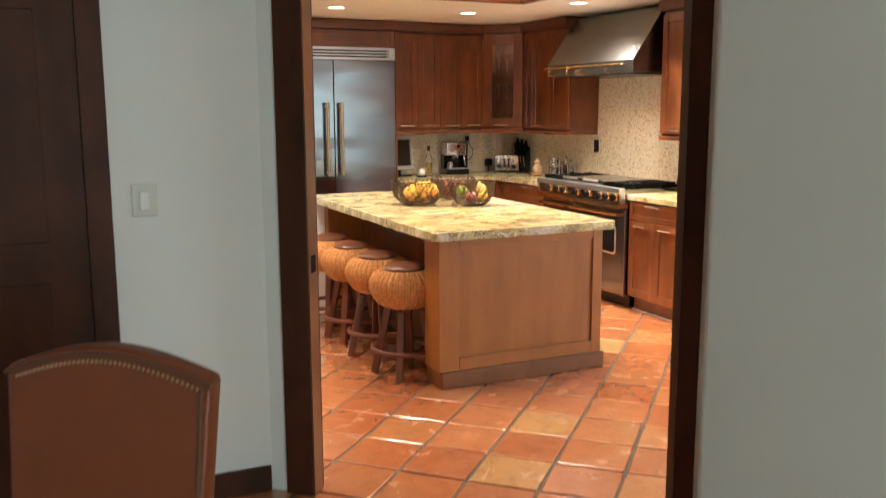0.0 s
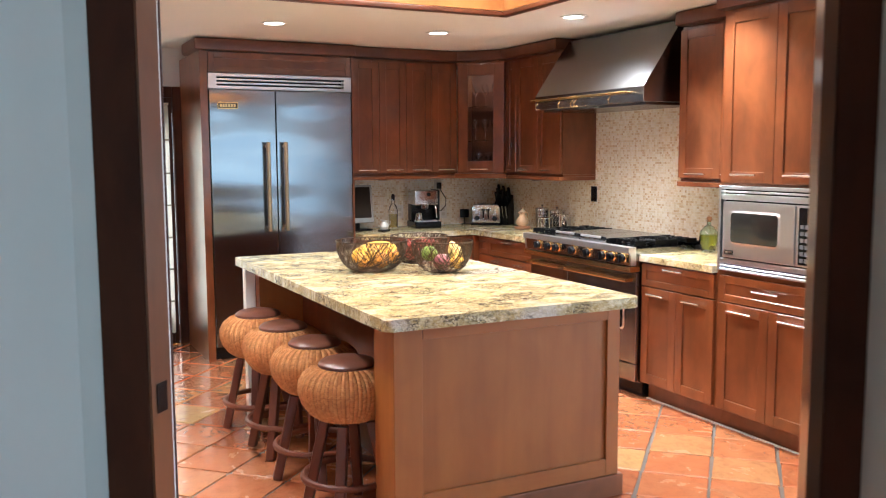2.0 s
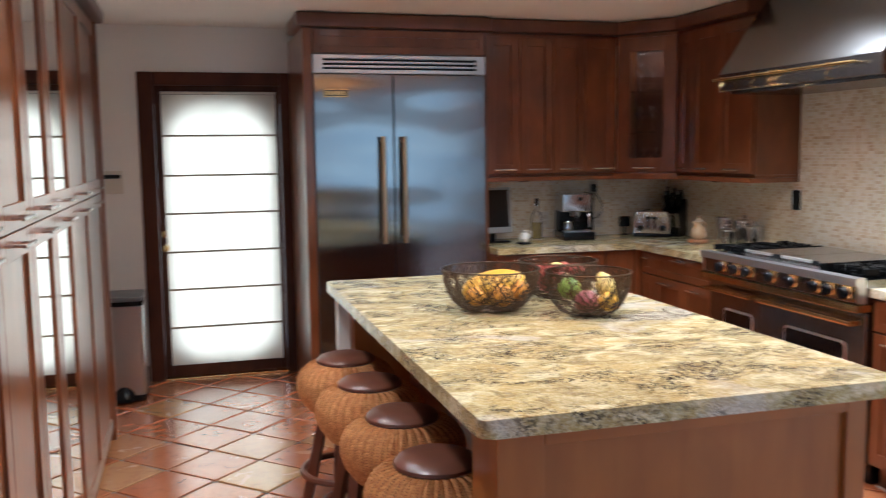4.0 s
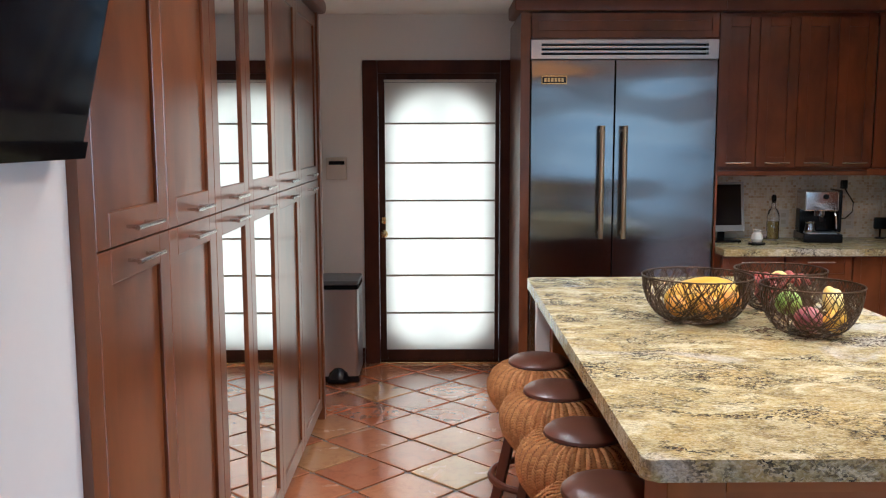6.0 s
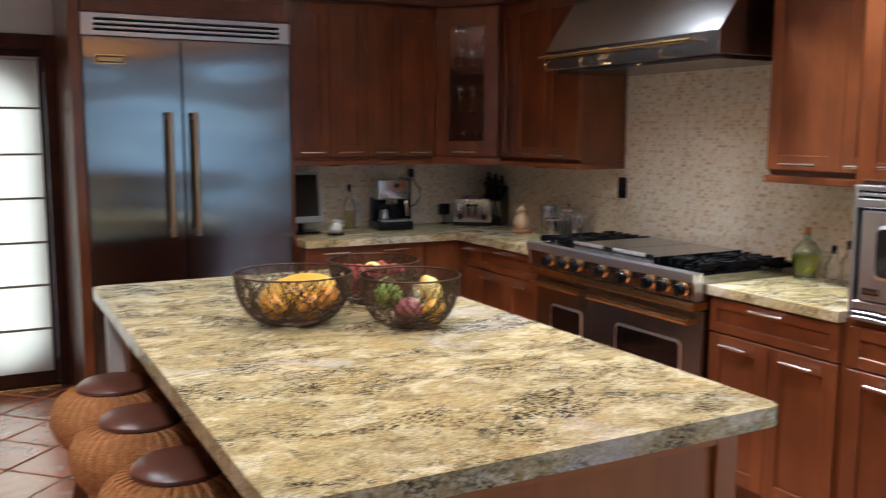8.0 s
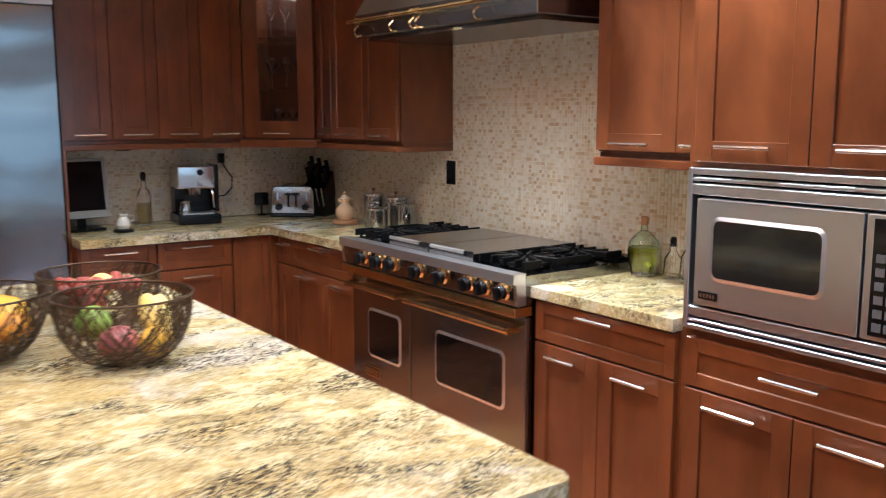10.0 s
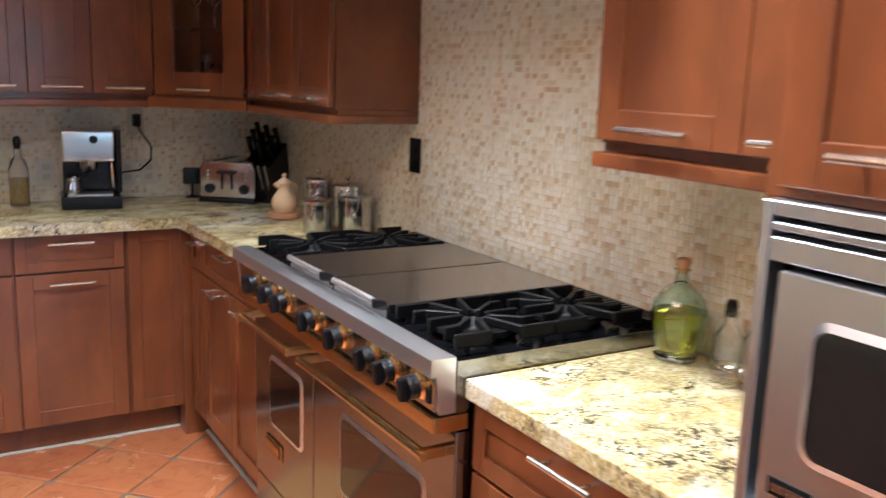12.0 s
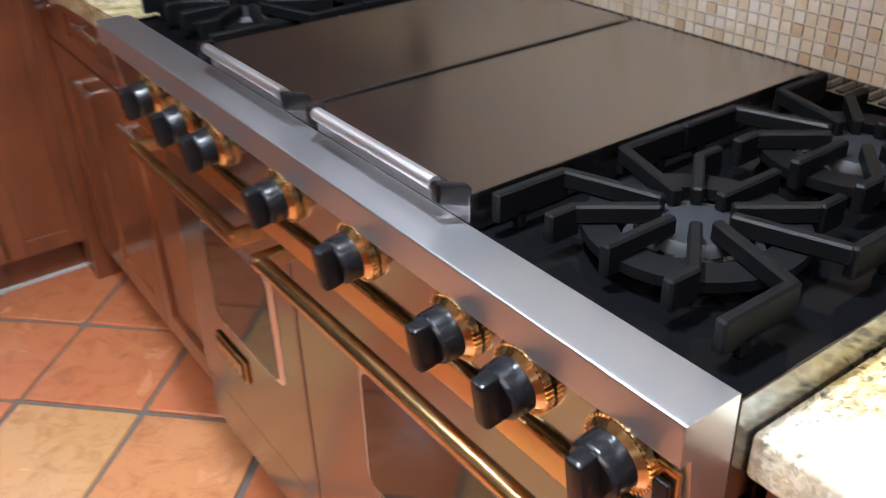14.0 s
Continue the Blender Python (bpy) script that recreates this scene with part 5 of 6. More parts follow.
part("jug", lathe(B(), [(0, 0.0165), (0.028, 0.0165), (0.036, 0.035), (0.03, 0.06), (0.018, 0.075), (0.022, 0.09), (0.018, 0.09), (0.012, 0.075), (0, 0.07)], 24), WHITE_PLASTIC, lamp_)
part("handle", tube(B(), [(0.03, 0, 0.05), (0.055, 0, 0.058), (0.055, 0, 0.078), (0.022, 0, 0.084)], 0.004, 6), WHITE_PLASTIC, lamp_)

cr = thing("glass_bottle", pose(3.84, 8.26, CZ), "tall clear glass bottle with a dark pourer", "bottle")
part("glass", lathe(B(), [(0, 0), (0.036, 0), (0.038, 0.01), (0.038, 0.15), (0.03, 0.185), (0.014, 0.205), (0.013, 0.245), (0.010, 0.245), (0.011, 0.2), (0.034, 0.15), (0.034, 0.008), (0, 0.008)], 24), GLASS, cr)
part("oil", lathe(B(), [(0, 0.009), (0.0335, 0.009), (0.0335, 0.12), (0, 0.12)], 24), glass_mat("golden_oil", (0.75, 0.62, 0.25)), cr, "golden oil")
part("stopper", lathe(B(), [(0, 0.235), (0.009, 0.235), (0.014, 0.25), (0.016, 0.27), (0.01, 0.285), (0, 0.287)], 16), BLACK_PLASTIC, cr, "dark stopper")

esp = thing("espresso_machine", pose(4.10, 8.22, CZ, 0, 0, -8), "steel and black espresso machine on the counter", "coffee machine")
part("base", soft(bx(B(), -0.11, 0.12, -0.13, 0.12, 0.0, 0.055), 0.008), BLACK_PLASTIC, esp)
part("drip_tray", bx(B(), -0.085, 0.085, -0.125, -0.02, 0.0555, 0.062), STEEL_Y, esp, "slotted steel drip tray")
part("column", soft(bx(B(), -0.10, 0.10, 0.02, 0.12, 0.056, 0.20), 0.006), BLACK_PLASTIC, esp)
part("head", soft(bx(B(), -0.10, 0.10, -0.09, 0.12, 0.19, 0.315), 0.010), POLISHED, esp, "polished steel head")
part("head_cheek", soft(bx(B(), 0.101, 0.125, -0.07, 0.12, 0.06, 0.32), 0.008), BLACK_PLASTIC, esp)
part("dial", lathe(B(), [(0, 0), (0.017, 0), (0.015, 0.014), (0, 0.014)], 20, m=pose(0.02, -0.0895, 0.28, 90)), BLACK_PLASTIC, esp)
part("group_head", lathe(B(), [(0, 0.16), (0.034, 0.16), (0.036, 0.189), (0, 0.189)], 20, (0, -0.045, 0)), POLISHED, esp)
part("portafilter", rod(B(), (0, -0.07, 0.165), (-0.03, -0.20, 0.150), 0.012, 0.015), BLACK_PLASTIC, esp)
part("steam_wand", tube(B(), [(0.085, -0.06, 0.19), (0.088, -0.075, 0.15), (0.09, -0.085, 0.085)], 0.005, 8), POLISHED, esp)
part("cup_jug", lathe(B(), [(0, 0.0625), (0.03, 0.0625), (0.033, 0.08), (0.026, 0.115), (0.030, 0.125), (0.027, 0.125), (0, 0.07)], 20, (-0.06, -0.075, 0)), POLISHED, esp, "small steel milk jug")


def wall_plate(name, m, mat, label, sockets=2, w=0.07, h=0.115):
    p = thing(name, m, label, "outlet", "wall plates above the counter")
    part("plate", soft(bx(B(), -w / 2, w / 2, -0.006, 0, -h / 2, h / 2), 0.002), mat, p)
    for k in range(sockets):
        z = (k - (sockets - 1) / 2) * 0.042
        part("socket", soft(bx(B(), -0.016, 0.016, -0.009, -0.0055, z - 0.014, z + 0.014), 0.002), BLACK_PLASTIC if mat is BLACK_PLASTIC else IVORY_PLASTIC, p)
    return p


BW = BACK - 0.0105
wall_plate("wall_outlet", pose(3.96, BW, 1.03), WHITE_PLASTIC, "white outlet plate on the mosaic backsplash")
wall_plate("wall_outlet", pose(4.29, BW, 1.02), WHITE_PLASTIC, "white outlet plate on the mosaic backsplash")
wall_plate("wall_outlet", pose(4.38, BW, 1.02), WHITE_PLASTIC, "white outlet plate on the mosaic backsplash")
wall_plate("wall_outlet", pose(4.33, BW, 1.245), IVORY_PLASTIC, "beige outlet plate with a black plug in it")
plug = thing("power_cord", pose(4.33, BW - 0.009, 1.245), "black plug and cord hanging from the outlet", "cord")
part("plug", soft(bx(B(), -0.017, 0.017, -0.035, 0, -0.025, 0.03), 0.004), BLACK_PLASTIC, plug)
part("cord", tube(B(), [(0.0, -0.03, -0.02), (0.02, -0.04, -0.06), (0.055, -0.04, -0.11), (0.05, -0.045, -0.17), (0.0, -0.06, -0.21), (-0.07, -0.08, -0.215), (-0.10, -0.085, -0.22)], 0.004, 6), BLACK_PLASTIC, plug)
dock = thing("charging_dock", pose(4.555, 8.34, CZ, 0, 0, -12), "small black square dock on a stand", "dock")
part("foot", lathe(B(), [(0, 0), (0.03, 0), (0.028, 0.008), (0.006, 0.012), (0.006, 0.06), (0, 0.06)], 20), BLACK_PLASTIC, dock)
part("head", soft(bx(B(), -0.04, 0.04, -0.02, 0.01, 0.06, 0.135), 0.008), BLACK_PLASTIC, dock)
part("cable", tube(B(), [(0.03, 0.0, 0.006), (0.06, 0.0, 0.004), (0.09, -0.02, 0.004)], 0.003, 6), BLACK_PLASTIC, dock)
wall_plate("wall_outlet", pose(RIGHT - 0.0105, 6.945, 1.215, 0, 0, -90), BLACK_PLASTIC, "dark outlet plate on the mosaic beside the range", 2)

# toaster with four slots
ang = math.degrees(math.atan2(-0.16, 0.195))
toa = thing("toaster", pose(4.645, 8.115, CZ, 0, 0, ang), "polished steel four-slot toaster with black sides", "toaster")
bm = B()
prof = [(-0.125, 0.02), (-0.125, 0.15), (-0.105, 0.182), (0.105, 0.182), (0.125, 0.15), (0.125, 0.02)]
fr_ = [bm.verts.new((x, 0.0, z)) for x, z in prof]
bk_ = [bm.verts.new((x, 0.27, z)) for x, z in prof]
bm.faces.new(fr_)
bm.faces.new(bk_[::-1])
for i in range(len(prof)):
    j = (i + 1) % len(prof)
    bm.faces.new((fr_[i], fr_[j], bk_[j], bk_[i]))
part("shell", soft(bm, 0.008, 3), POLISHED, toa)
part("plinth", soft(bx(B(), -0.13, 0.13, -0.006, 0.275, 0.0, 0.022), 0.005), BLACK_PLASTIC, toa)
for s in (-1, 1):
    part("slot", bx(B(), s * 0.055 - 0.016, s * 0.055 + 0.016, 0.03, 0.125, 0.178, 0.1835), BLACK_PLASTIC, toa)
    part("slot", bx(B(), s * 0.055 - 0.016, s * 0.055 + 0.016, 0.145, 0.24, 0.178, 0.1835), BLACK_PLASTIC, toa)
    part("lever_slot", bx(B(), s * 0.022 - 0.006, s * 0.022 + 0.006, -0.0015, 0.002, 0.06, 0.145), BLACK_PLASTIC, toa)
    part("lever", soft(bx(B(), s * 0.022 - 0.017, s * 0.022 + 0.017, -0.022, -0.002, 0.128, 0.142), 0.003), BLACK_PLASTIC, toa)
    part("dial", lathe(B(), [(0, 0), (0.022, 0), (0.020, 0.014), (0, 0.015)], 24, m=pose(s * 0.078, -0.0005, 0.062, 90)), BLACK_PLASTIC, toa)
    for q in range(3):
        part("button", lathe(B(), [(0, 0), (0.006, 0), (0.005, 0.004), (0, 0.004)], 12, m=pose(s * 0.085, -0.0005, 0.105 + q * 0.016, 90)), STEEL, toa)

kb = thing("knife_block", pose(4.835, 8.13, CZ, 0, 0, -50), "black knife block full of black-handled knives", "knife block")
bm = bx(B(), -0.07, 0.07, -0.08, 0.10, 0, 0.20)
for w in bm.verts:
    if w.co.z > 0.1:
        w.co.y -= 0.05 if w.co.y > 0 else 0.02
        w.co.z += 0.06 if w.co.y > 0 else -0.04
part("block", soft(bm, 0.005), BLACK_PLASTIC, kb)
for k in range(3):
    for q in range(3):
        x, y = -0.045 + 0.045 * k, 0.03 - 0.035 * q
        p = (x, y, 0.245 - 0.03 * q)
        part("knife_handle", rod(B(), p, (x, y - 0.045, p[2] + 0.10 - 0.012 * k), 0.011, 0.013, 8), BLACK_PLASTIC, kb)
for k in range(5):
    x = -0.062 + 0.03 * k
    part("steak_knife", rod(B(), (x, -0.085, 0.06), (x, -0.13, 0.17), 0.004, 0.005, 6), POLISHED, kb, "slim steel knife handle")

jug = thing("clay_jug", pose(4.735, 7.66, CZ), "small pale clay jug with lid on a saucer", "jug")
part("saucer", lathe(B(), [(0, 0), (0.058, 0), (0.066, 0.006), (0.066, 0.021), (0.060, 0.023), (0, 0.023)], 28), plain("terracotta", (0.42, 0.20, 0.10), 0.6, 0, 0.15, 14, 0.1), jug, "terracotta saucer")
part("body", lathe(B(), [(0, 0.0235), (0.034, 0.0235), (0.047, 0.042), (0.051, 0.062), (0.046, 0.082), (0.032, 0.100), (0.024, 0.113), (0.022, 0.126), (0.027, 0.138), (0, 0.139)], 32), TERRACOTTA, jug)
lid = part("lid", lathe(B(), [(0, 0.1395), (0.029, 0.1395), (0.024, 0.147), (0.014, 0.155), (0.007, 0.160), (0, 0.161)], 24), plain("pale_lid", (0.70, 0.55, 0.38), 0.5), jug)
part("lid_knob", lathe(B(), [(0, 0.1605), (0.006, 0.1605), (0.010, 0.169), (0.006, 0.177), (0, 0.178)], 16), TERRACOTTA, lid)
part("handle", tube(B(), [(0.022, 0, 0.130), (0.040, 0, 0.134), (0.052, 0, 0.118), (0.050, 0, 0.095), (0.040, 0, 0.083)], 0.006, 8), TERRACOTTA, jug)
part("spout", tube(B(), [(-0.020, 0, 0.122), (-0.032, 0, 0.130), (-0.040, 0, 0.138)], 0.007, 8), TERRACOTTA, jug)


def canister(x, y, r, h, a):
    c = thing("canister", pose(x, y, CZ, 0, 0, a), "polished steel canister with clear lid and side clasp", "canister", "steel canisters by the range")
    part("body", lathe(B(), [(0, 0), (r, 0), (r, h), (r * 0.97, h), (0, h - 0.002)], 32), POLISHED, c)
    part("lid", lathe(B(), [(0, h + 0.0005), (r * 1.06, h + 0.0005), (r * 1.06, h + 0.012), (r * 0.9, h + 0.018), (0, h + 0.020)], 32), NICKEL, c, "bright lid")
    part("lid_knob", lathe(B(), [(0, h + 0.0205), (0.006, h + 0.0205), (0.005, h + 0.028), (0.011, h + 0.036), (0.008, h + 0.044), (0, h + 0.045)], 16), POLISHED, c)
    part("clasp", tube(B(), [(-r - 0.002, -0.012, h), (-r - 0.012, -0.012, h - 0.02), (-r - 0.006, 0, h - 0.045), (-r - 0.012, 0.012, h - 0.02), (-r - 0.002, 0.012, h)], 0.0025, 6), POLISHED, c)
    part("clasp_knob", lathe(B(), [(0, 0), (0.008, 0.003), (0.008, 0.009), (0, 0.012)], 12, m=pose(-r - 0.001, 0, h - 0.05, 0, -90)), POLISHED, c)


canister(4.73, 7.31, 0.052, 0.105, 40)
canister(4.85, 7.235, 0.058, 0.125, 60)
canister(4.80, 7.465, 0.052, 0.165, 50)
canister(4.875, 7.365, 0.055, 0.15, 30)

# ---- right counter ----
ob_ = thing("oil_bottle", pose(4.85, 5.64, CZ) @ Matrix.Diagonal((0.87, 0.87, 0.79, 1)), "bulbous green glass bottle half full of olive oil with cork", "bottle")
part("glass", lathe(B(), [(0, 0.0), (0.05, 0.0), (0.054, 0.012), (0.05, 0.02), (0.064, 0.07), (0.068, 0.12), (0.062, 0.16), (0.035, 0.195), (0.016, 0.21), (0.014, 0.238), (0.019, 0.245), (0.015, 0.248), (0.011, 0.24), (0.012, 0.208), (0.032, 0.19), (0.058, 0.158), (0.0645, 0.12), (0.060, 0.07), (0.046, 0.02), (0, 0.012)], 32), glass_mat("green_glass", (0.82, 0.95, 0.86)), ob_)
part("oil", lathe(B(), [(0, 0.013), (0.0455, 0.021), (0.0595, 0.07), (0.0638, 0.118), (0.0632, 0.135), (0, 0.135)], 32), glass_mat("olive_oil", (0.66, 0.60, 0.05)), ob_, "olive oil")
part("cork", lathe(B(), [(0, 0.236), (0.011, 0.236), (0.016, 0.252), (0.017, 0.272), (0.012, 0.276), (0, 0.276)], 18), plain("cork", (0.52, 0.27, 0.13), 0.8), ob_, "brown cork")
for x, y, h in ((4.87, 5.52, 0.13), (4.85, 5.43, 0.16)):
    g_ = thing("cruet", pose(x, y, CZ), "clear glass cruet with a dark stopper", "cruet", "glass cruets")
    part("glass", lathe(B(), [(0, 0), (0.032, 0), (0.035, 0.02), (0.03, h * 0.6), (0.013, h * 0.8), (0.014, h), (0.011, h), (0.010, h * 0.8), (0.027, h * 0.58), (0.031, 0.02), (0, 0.008)], 24), GLASS, g_)
    part("stopper", lathe(B(), [(0, h - 0.01), (0.0095, h - 0.01), (0.013, h + 0.012), (0.009, h + 0.024), (0, h + 0.026)], 16), BLACK_PLASTIC, g_)

# puck lights under the wall cabinets
for x, y in ((3.72, 8.19), (4.72, 7.42)):
    solid("puck_light", soft(bx(B(), x - 0.035, x + 0.035, y - 0.02, y + 0.02, UZ0 - 0.056, UZ0 - 0.0425), 0.003), BLACK_PLASTIC, "small dark unlit fitting under the cabinet", "fitting")

# ---- bin and intercom ----
bin_ = thing("pedal_bin", pose(1.105, 8.42, 0), "tall stainless steel pedal bin with black base", "bin")
part("body", soft(prism(B(), rounded(-0.13, 0.13, -0.17, 0.17, 0.03, 4), 0.04, 0.60), 0.003, 1), STEEL, bin_)
part("base", soft(prism(B(), rounded(-0.133, 0.133, -0.173, 0.173, 0.03, 4), 0.0, 0.039), 0.004, 1), BLACK_PLASTIC, bin_)
part("rim", prism(B(), rounded(-0.132, 0.132, -0.172, 0.172, 0.03, 4), 0.601, 0.628), BLACK_PLASTIC, bin_)
part("lid", soft(prism(B(), rounded(-0.134, 0.134, -0.174, 0.174, 0.03, 4), 0.629, 0.655), 0.008, 2), plain("grey_lid", (0.12, 0.12, 0.125), 0.35), bin_, "dark grey lid")
part("pedal", soft(bx(B(), -0.06, 0.06, -0.235, -0.17, 0.012, 0.03), 0.005), BLACK_PLASTIC, bin_)
part("pedal_housing", lathe(B(), [(0, 0), (0.075, 0), (0.06, 0.05), (0.03, 0.08), (0, 0.09)], 20, (0, -0.155, 0.012)), BLACK_PLASTIC, bin_)
ic = thing("wall_intercom", pose(1.06, DOORWALL - 0.001, 1.27), "white wall intercom with a dark display slot", "intercom")
part("case", soft(bx(B(), -0.07, 0.07, -0.03, 0, 0, 0.15), 0.005), IVORY_PLASTIC, ic)
part("display", bx(B(), -0.05, 0.055, -0.033, -0.0305, 0.10, 0.125), BLACK_PLASTIC, ic, "dark display slot")

# ---- kitchen television ----
tv = thing("wall_television", pose(1.128, 4.285, 1.512, 0, 0, 90), "black flat television on a tilting wall mount", "television")
TILT_ = pose(0, 0, 0, 13, 0, 0)


def tilted(bm):
    bm.transform(TILT_)
    return bm


part("case", tilted(soft(bx(B(), -0.46, 0.0, 0.0, 0.04, 0.0, 0.62), 0.006)), BLACK_PLASTIC, tv)
part("screen", tilted(bx(B(), -0.445, -0.018, -0.002, -0.0005, 0.075, 0.60)), SCREEN, tv, "dark glossy screen")
part("speaker_bar", tilted(soft(bx(B(), -0.46, 0.0, -0.006, -0.0025, 0.0, 0.03), 0.0015)), BLACK_GLOSS, tv, "glossy lower bar")
part("mount", bx(B(), -0.30, -0.20, 0.02, 0.063, 0.2, 0.34), BLACK_PLASTIC, tv, "black wall bracket")

# ---- dining room ----
sd = tagged(thing("door_2", pose(-0.535, 3.66, 0), "dark stained panelled wooden door, closed", "door"), kind="structure")
part("leaf", bx(B(), 0.0, 0.93, -0.012, -0.001, 0.005, 2.05), DARK_WOOD, sd)
for x0, x1 in ((0.12, 0.42), (0.50, 0.80)):
    for z0, z1 in ((0.15, 0.95), (1.10, 1.92)):
        part("panel", soft(bx(B(), x0, x1, -0.022, -0.0125, z0, z1), 0.006), DARK_WOOD, sd)
for x0, x1 in ((-0.09, -0.001), (0.931, 1.02)):
    part("casing", soft(bx(B(), x0, x1, -0.03, -0.001, 0, 2.15), 0.006), DARK_WOOD, sd)
part("head_casing", soft(bx(B(), 0.0, 0.93, -0.03, -0.001, 2.055, 2.15), 0.006), DARK_WOOD, sd)
swt = thing("light_switch", pose(0.603, 3.6595, 1.236), "off-white wall plate with a rocker switch", "switch")
part("plate", soft(bx(B(), -0.046, 0.046, -0.007, 0, -0.061, 0.061), 0.003), IVORY_PLASTIC, swt)
part("rocker", soft(bx(B(), -0.017, 0.017, -0.011, -0.0065, -0.034, 0.034), 0.002), WHITE_PLASTIC, swt)

ch = thing("dining_chair", pose(0.272, 1.90, 0, 0, 0, math.degrees(math.atan2(-0.36, 0.45))) @ Matrix.Diagonal((0.79, 0.79, 1.125, 1)), "chestnut leather dining chair with brass nail trim", "chair")
bm = B()
n_ = 12
for y in (0.0, 0.06):
    row_t = [bm.verts.new((-0.285 + 0.57 * k / n_, y + 0.10 * 1.0, 0.955 + 0.045 * math.sin(math.pi * k / n_))) for k in range(n_ + 1)]
    row_b = [bm.verts.new((-0.25 + 0.50 * k / n_, y, 0.42)) for k in range(n_ + 1)]
    if y == 0:
        t0, b0 = row_t, row_b
    for k in range(n_):
        bm.faces.new((row_b[k], row_b[k + 1], row_t[k + 1], row_t[k]))
for a, b in ((t0, row_t), (b0, row_b)):
    for k in range(n_):
        bm.faces.new((a[k], a[k + 1], b[k + 1], b[k]))
for k in (0, n_):
    bm.faces.new((b0[k], t0[k], row_t[k], row_b[k]))
bmesh.ops.recalc_face_normals(bm, faces=list(bm.faces))
bmesh.ops.bevel(bm, geom=[e for e in bm.edges if e.calc_face_angle(0) > 0.9], offset=0.012, segments=3, affect="EDGES", profile=0.5)
ch_back = part("backrest", bm, CHAIR_LEATHER, ch)
bm = tube(B(), [(-0.285 + 0.57 * k / n_, 0.096, 0.955 - 0.012 + 0.045 * math.sin(math.pi * k / n_)) for k in range(n_ + 1)], 0.006, 6)
part("piping", bm, LEATHER, ch_back, "dark leather welt")
part("piping", tube(B(), [(0.262, 0.092, 0.94), (0.256, 0.05, 0.7), (0.248, 0.003, 0.43)], 0.006, 6), LEATHER, ch_back)
for k in range(40):
    x = -0.25 + 0.5 * k / 39
    z = 0.955 - 0.026 + 0.045 * math.sin(math.pi * (x + 0.285) / 0.57)
    part("nail", lathe(B(), [(0.0042, 0), (0.003, 0.002), (0, 0.003)], 8, m=pose(x, 0.0945, z, 99)), HANDLE_BRASS, ch_back)
part("seat", soft(bx(B(), -0.25, 0.25, 0.061, 0.64, 0.31, 0.42), 0.025, 3), CHAIR_LEATHER, ch)
for x in (-0.22, 0.22):
    for y in (0.09, 0.60):
        part("leg", soft(bx(B(), x - 0.022, x + 0.022, y - 0.022, y + 0.022, 0, 0.309), 0.004), DARK_WOOD, ch)

# bar counter and framed screen on the slanting wall
bar = thing("bar_cabinet", pose(*slant(1.78, -0.001), 0, 0, SL), "painted bar cabinet under a granite top", "cabinet")
part("body", bx(B(), 0.0, 0.60, -0.56, -0.001, 0.09, 0.848), PLASTER, bar)
part("plinth", bx(B(), 0.01, 0.59, -0.52, -0.001, 0, 0.0895), DARK_WOOD, bar)
for x0, x1 in ((0.005, 0.3), (0.3, 0.595)):
    f = part("door", soft(bx(B(), x0 + 0.002, x1 - 0.002, -0.58, -0.5605, 0.10, 0.84), 0.003), PLASTER, bar)
    part("handle", bar_handle(0.12, (x0 + x1) / 2, 0.79, -0.58), NICKEL, f)
bt = thing("bar_countertop", pose(*slant(1.735, -0.001), 0, 0, SL), "dark brown granite bar top with upstand", "countertop")
BROWN_GRANITE = granite_mat()
BROWN_GRANITE.name = "granite_bar"
part("top", soft(bx(B(), 0.0, 0.66, -0.62, -0.02, 0.849, 0.888), 0.005), BROWN_GRANITE, bt)
part("upstand", soft(bx(B(), 0.0, 0.66, -0.0195, 0.0, 0.849, 1.085), 0.003), BROWN_GRANITE, bt)
tray = solid("paper_tray", soft(bx(B(), 0.08, 0.30, -0.40, -0.2, 0.8885, 0.91), 0.003), WHITE_PLASTIC, "white tray lying on the bar top", "tray", m=pose(*slant(1.735, -0.001), 0, 0, SL))
fs = thing("wall_screen", pose(*slant(1.72, -0.001), 0, 0, SL), "black framed dark screen on the wall above the bar", "television")
bm = B()
for a in ((0.0, 0.055, 1.155, 1.80), (0.605, 0.66, 1.155, 1.80), (0.055, 0.605, 1.155, 1.21), (0.055, 0.605, 1.745, 1.80)):
    bx(bm, a[0], a[1], -0.045, -0.001, a[2], a[3])
part("frame", bm, BLACK_PLASTIC, fs)
part("screen", bx(B(), 0.0555, 0.6045, -0.02, -0.001, 1.2105, 1.7445), SCREEN, fs, "dark glossy screen")

# ---- floor tiles and mosaic ----
PITCH, TS = 0.3145, 0.302
rnd = random.Random(4)
u = Vector((math.cos(radians(45)), math.sin(radians(45))))
v = Vector((-u.y, u.x))
O = Vector((4.044, 7.391))


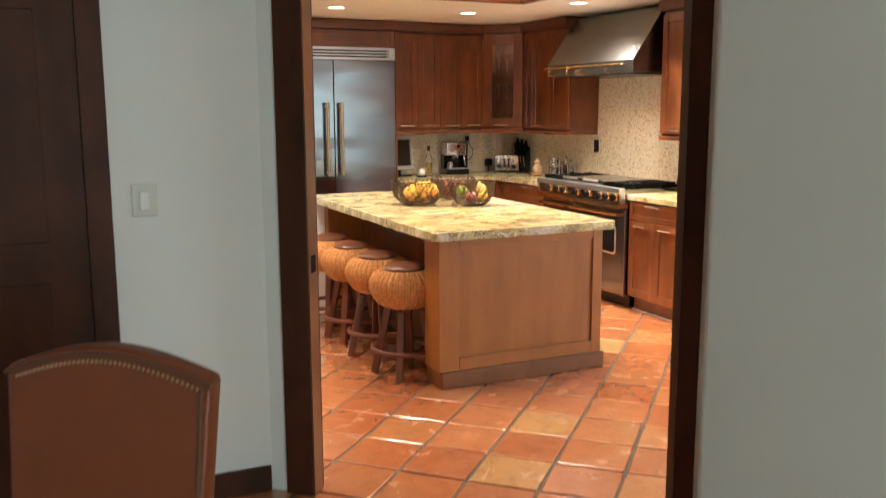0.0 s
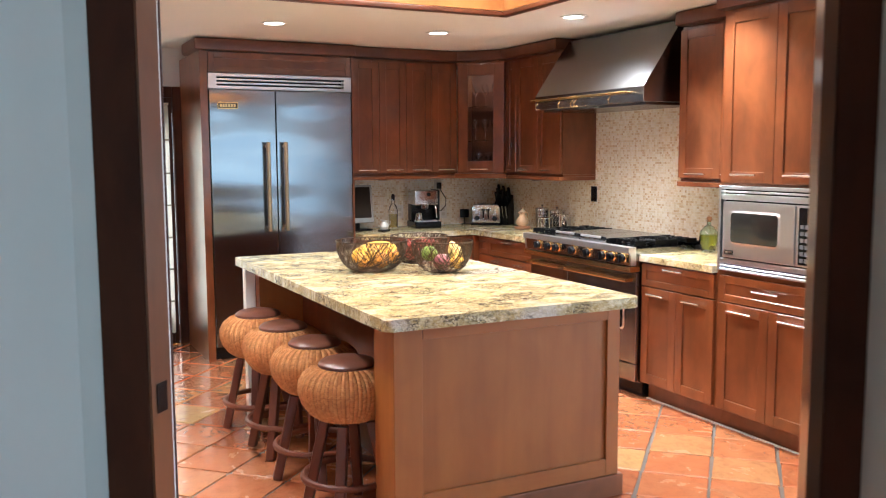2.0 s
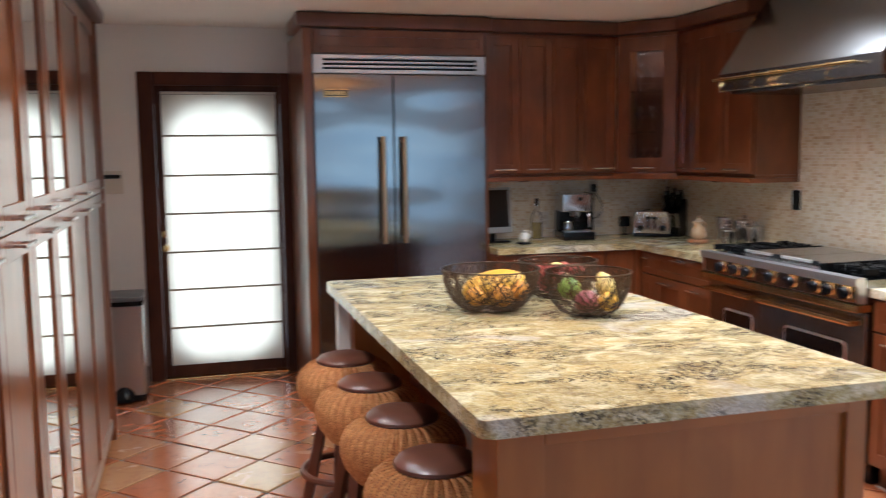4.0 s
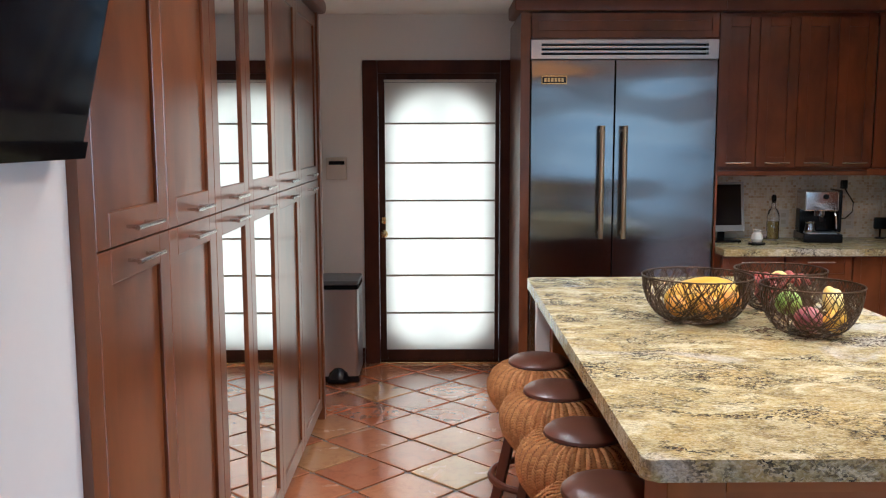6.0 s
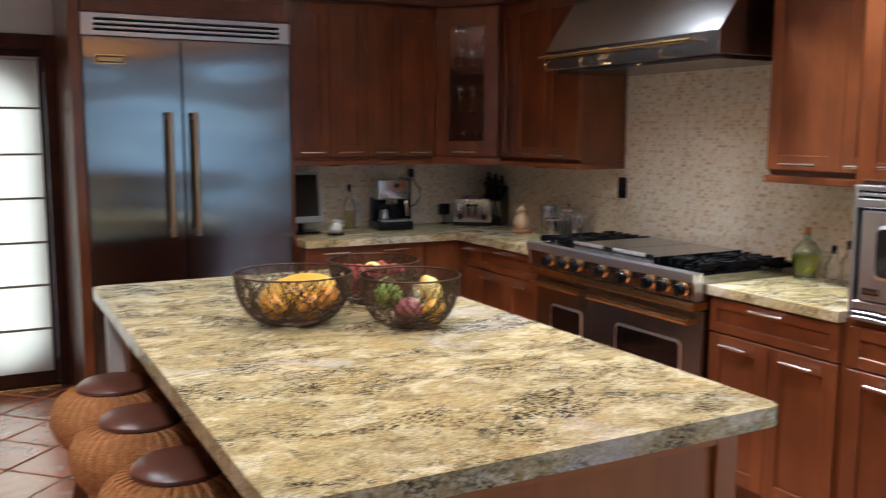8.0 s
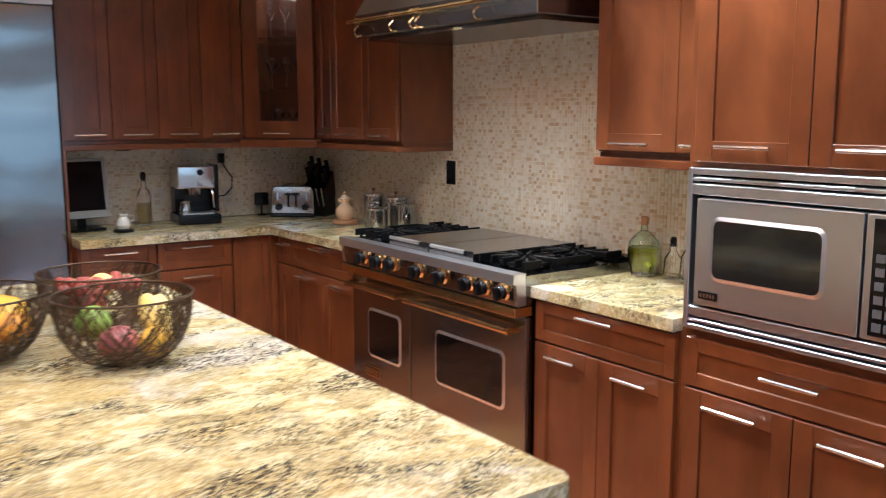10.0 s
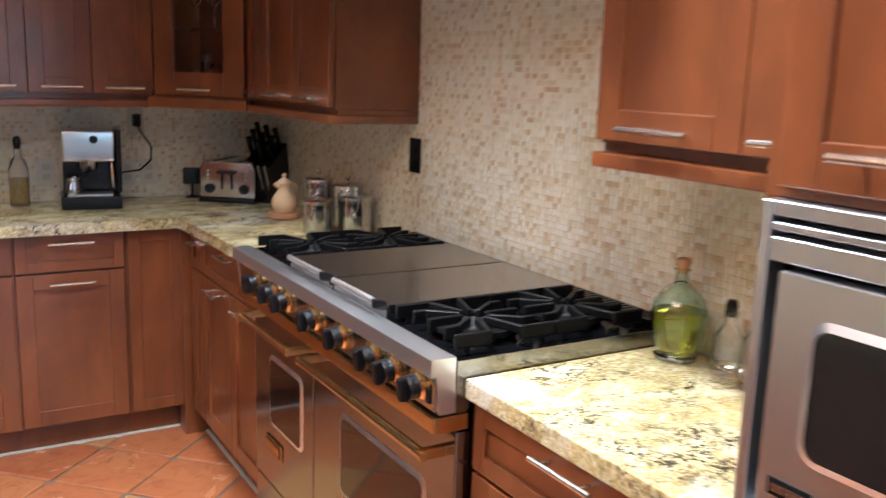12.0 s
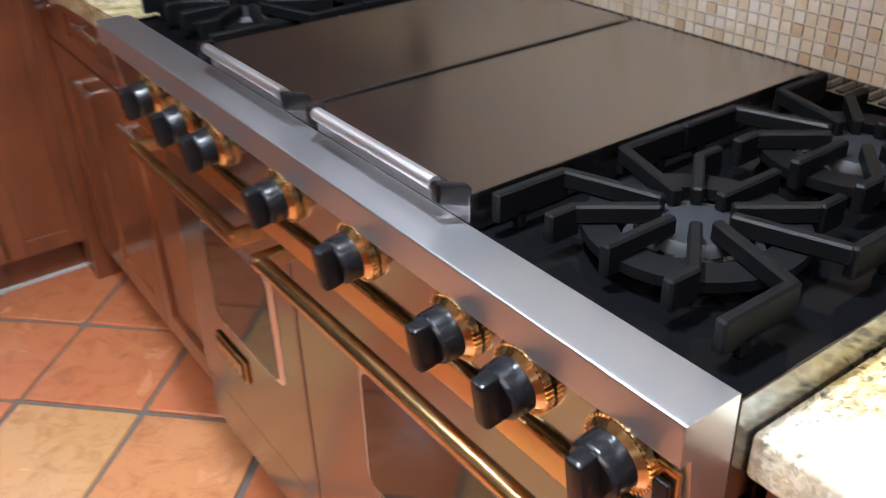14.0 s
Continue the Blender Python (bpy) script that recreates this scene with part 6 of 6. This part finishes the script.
def tile_mesh(k):
    r = random.Random(k)
    h = TS / 2
    out = []
    for cx, cy, a0 in ((h - 0.012, -h + 0.012, -90), (h - 0.012, h - 0.012, 0), (-h + 0.012, h - 0.012, 90), (-h + 0.012, -h + 0.012, 180)):
        for q in range(3):
            a = radians(a0 + 45 * q)
            out.append((cx + 0.012 * math.cos(a) + r.uniform(-0.0035, 0.0035), cy + 0.012 * math.sin(a) + r.uniform(-0.0035, 0.0035)))
    bm = B()
    low = [bm.verts.new((x, y, -0.009)) for x, y in out]
    mid = [bm.verts.new((x, y, -0.003)) for x, y in out]
    top = [bm.verts.new((x * 0.965, y * 0.965, r.uniform(-0.0004, 0.0004))) for x, y in out]
    bm.faces.new(top)
    for a, b in ((low, mid), (mid, top)):
        for i in range(len(a)):
            j = (i + 1) % len(a)
            bm.faces.new((a[i], a[j], b[j], b[i]))
    return bm


tile_meshes = [finish("tile", tile_mesh(k), TILE, 60) for k in range(6)]
near, far = [], []
for i in range(-40, 40):
    for j in range(-40, 40):
        p = O + u * PITCH * (i + 0.5) + v * PITCH * (j + 0.5)
        inside = (0.9 < p.x < 4.6 and 3.2 < p.y < 8.75) or (-2.9 < p.x < 7.3 and -2.3 < p.y <= 3.2)
        if not inside:
            continue
        hidden = 2.6 < p.x < 3.1 and 4.9 < p.y < 6.4
        band = (1.1 < p.x < 2.5 and 4.6 < p.y < 8.75) or (2.5 <= p.x < 4.45 and 3.4 < p.y < 4.55) or (3.25 < p.x < 4.45 and 4.55 <= p.y < 7.9)
        (near if band and len(near) < 300 else far).append((p, hidden))
for p, hidden in near:
    piece("tile", rnd.choice(tile_meshes), floor, pose(p.x + rnd.uniform(-0.002, 0.002), p.y + rnd.uniform(-0.002, 0.002), rnd.uniform(-0.0008, 0.0006), rnd.uniform(-0.15, 0.15), rnd.uniform(-0.15, 0.15), 45 + 90 * rnd.randrange(4) + rnd.uniform(-0.4, 0.4)))
verts, faces = [], []
for p, hidden in far:
    if hidden:
        continue
    me_ = rnd.choice(tile_meshes)
    m_ = pose(p.x, p.y, rnd.uniform(-0.0008, 0.0006), 0, 0, 45 + 90 * rnd.randrange(4))
    base = len(verts)
    verts += [tuple(m_ @ w.co) for w in me_.vertices]
    faces += [[base + k for k in q.vertices] for q in me_.polygons]
me_ = bpy.data.meshes.new("floor_tiles")
me_.from_pydata(verts, [], faces)
me_.materials.append(TILE_JOINED)
ob = new("floor_tiles", me_)
ob.parent = floor
tagged(ob, kind="stuff")

# mosaic backsplash on the range wall and the back wall
MP, MS = 0.0168, 0.0144
bm = bx(B(), RIGHT - 0.006, RIGHT - 0.0005, 5.1, BACK - 0.001, CT + 0.002, 1.86)
splash = solid("backsplash_1", bm, MOSAIC_GROUT, "beige stone mosaic backsplash behind the range", "backsplash", "structure")
splash_b = solid("backsplash_2", bx(B(), 3.395, RIGHT - 0.0075, BACK - 0.006, BACK - 0.0005, CT + 0.002, 1.36), MOSAIC_GROUT, "beige stone mosaic backsplash along the back counter", "backsplash", "structure")
h, t_ = MS / 2, 0.0035


def mosaic_piece():
    bm = B()
    bx(bm, -t_, 0, -h, h, -h, h)
    return bm


pm = finish("mosaic_tile", mosaic_piece(), MOSAIC_PIECE)
verts, faces, count = [], [], 0
TEMPLATE = [(a, b, c) for a in (0, 1) for b in (-1, 1) for c in (-1, 1)]
QUADS = ((4, 5, 7, 6), (0, 4, 6, 2), (5, 1, 3, 7), (0, 1, 5, 4), (6, 7, 3, 2))


def add_tile(cx, cy, cz, along_y):
    base = len(verts)
    hh = h * rnd.uniform(0.94, 1.04)
    hv = h * rnd.uniform(0.94, 1.04)
    tt = t_ * rnd.uniform(0.75, 1.15)
    for a, b, c in TEMPLATE:
        if along_y:
            verts.append((cx - a * tt, cy + b * hh, cz + c * hv))
        else:
            verts.append((cx + b * hh, cy - a * tt, cz + c * hv))
    faces.extend([[base + k for k in q] for q in QUADS])


def flush(name, parent):
    global verts, faces
    me_ = bpy.data.meshes.new(name)
    me_.from_pydata(verts, [], faces)
    me_.materials.append(MOSAIC)
    ob = new(name, me_)
    ob.parent = parent
    tagged(ob, kind="stuff")
    verts, faces = [], []


for j in range(80):
    z = CT + 0.011 + j * MP
    if z > 1.85:
        break
    for i in range(260):
        y = 5.11 + i * MP
        if y > BACK - 0.012:
            break
        if z > 1.35 and not 5.66 < y < 6.96:
            continue
        if 5.72 < y < 6.2 and z < 1.09 and count < 300:
            piece("mosaic_tile", pm, splash, pose(RIGHT - 0.006, y, z, rnd.uniform(-1.5, 1.5), 0, 0))
            count += 1
        else:
            add_tile(RIGHT - 0.006, y, z, True)
flush("mosaic_tiles", splash)
for j in range(36):
    z = CT + 0.011 + j * MP
    if z > 1.35:
        break
    for i in range(91):
        add_tile(3.405 + i * MP, BACK - 0.006, z, False)
flush("mosaic_tiles", splash_b)
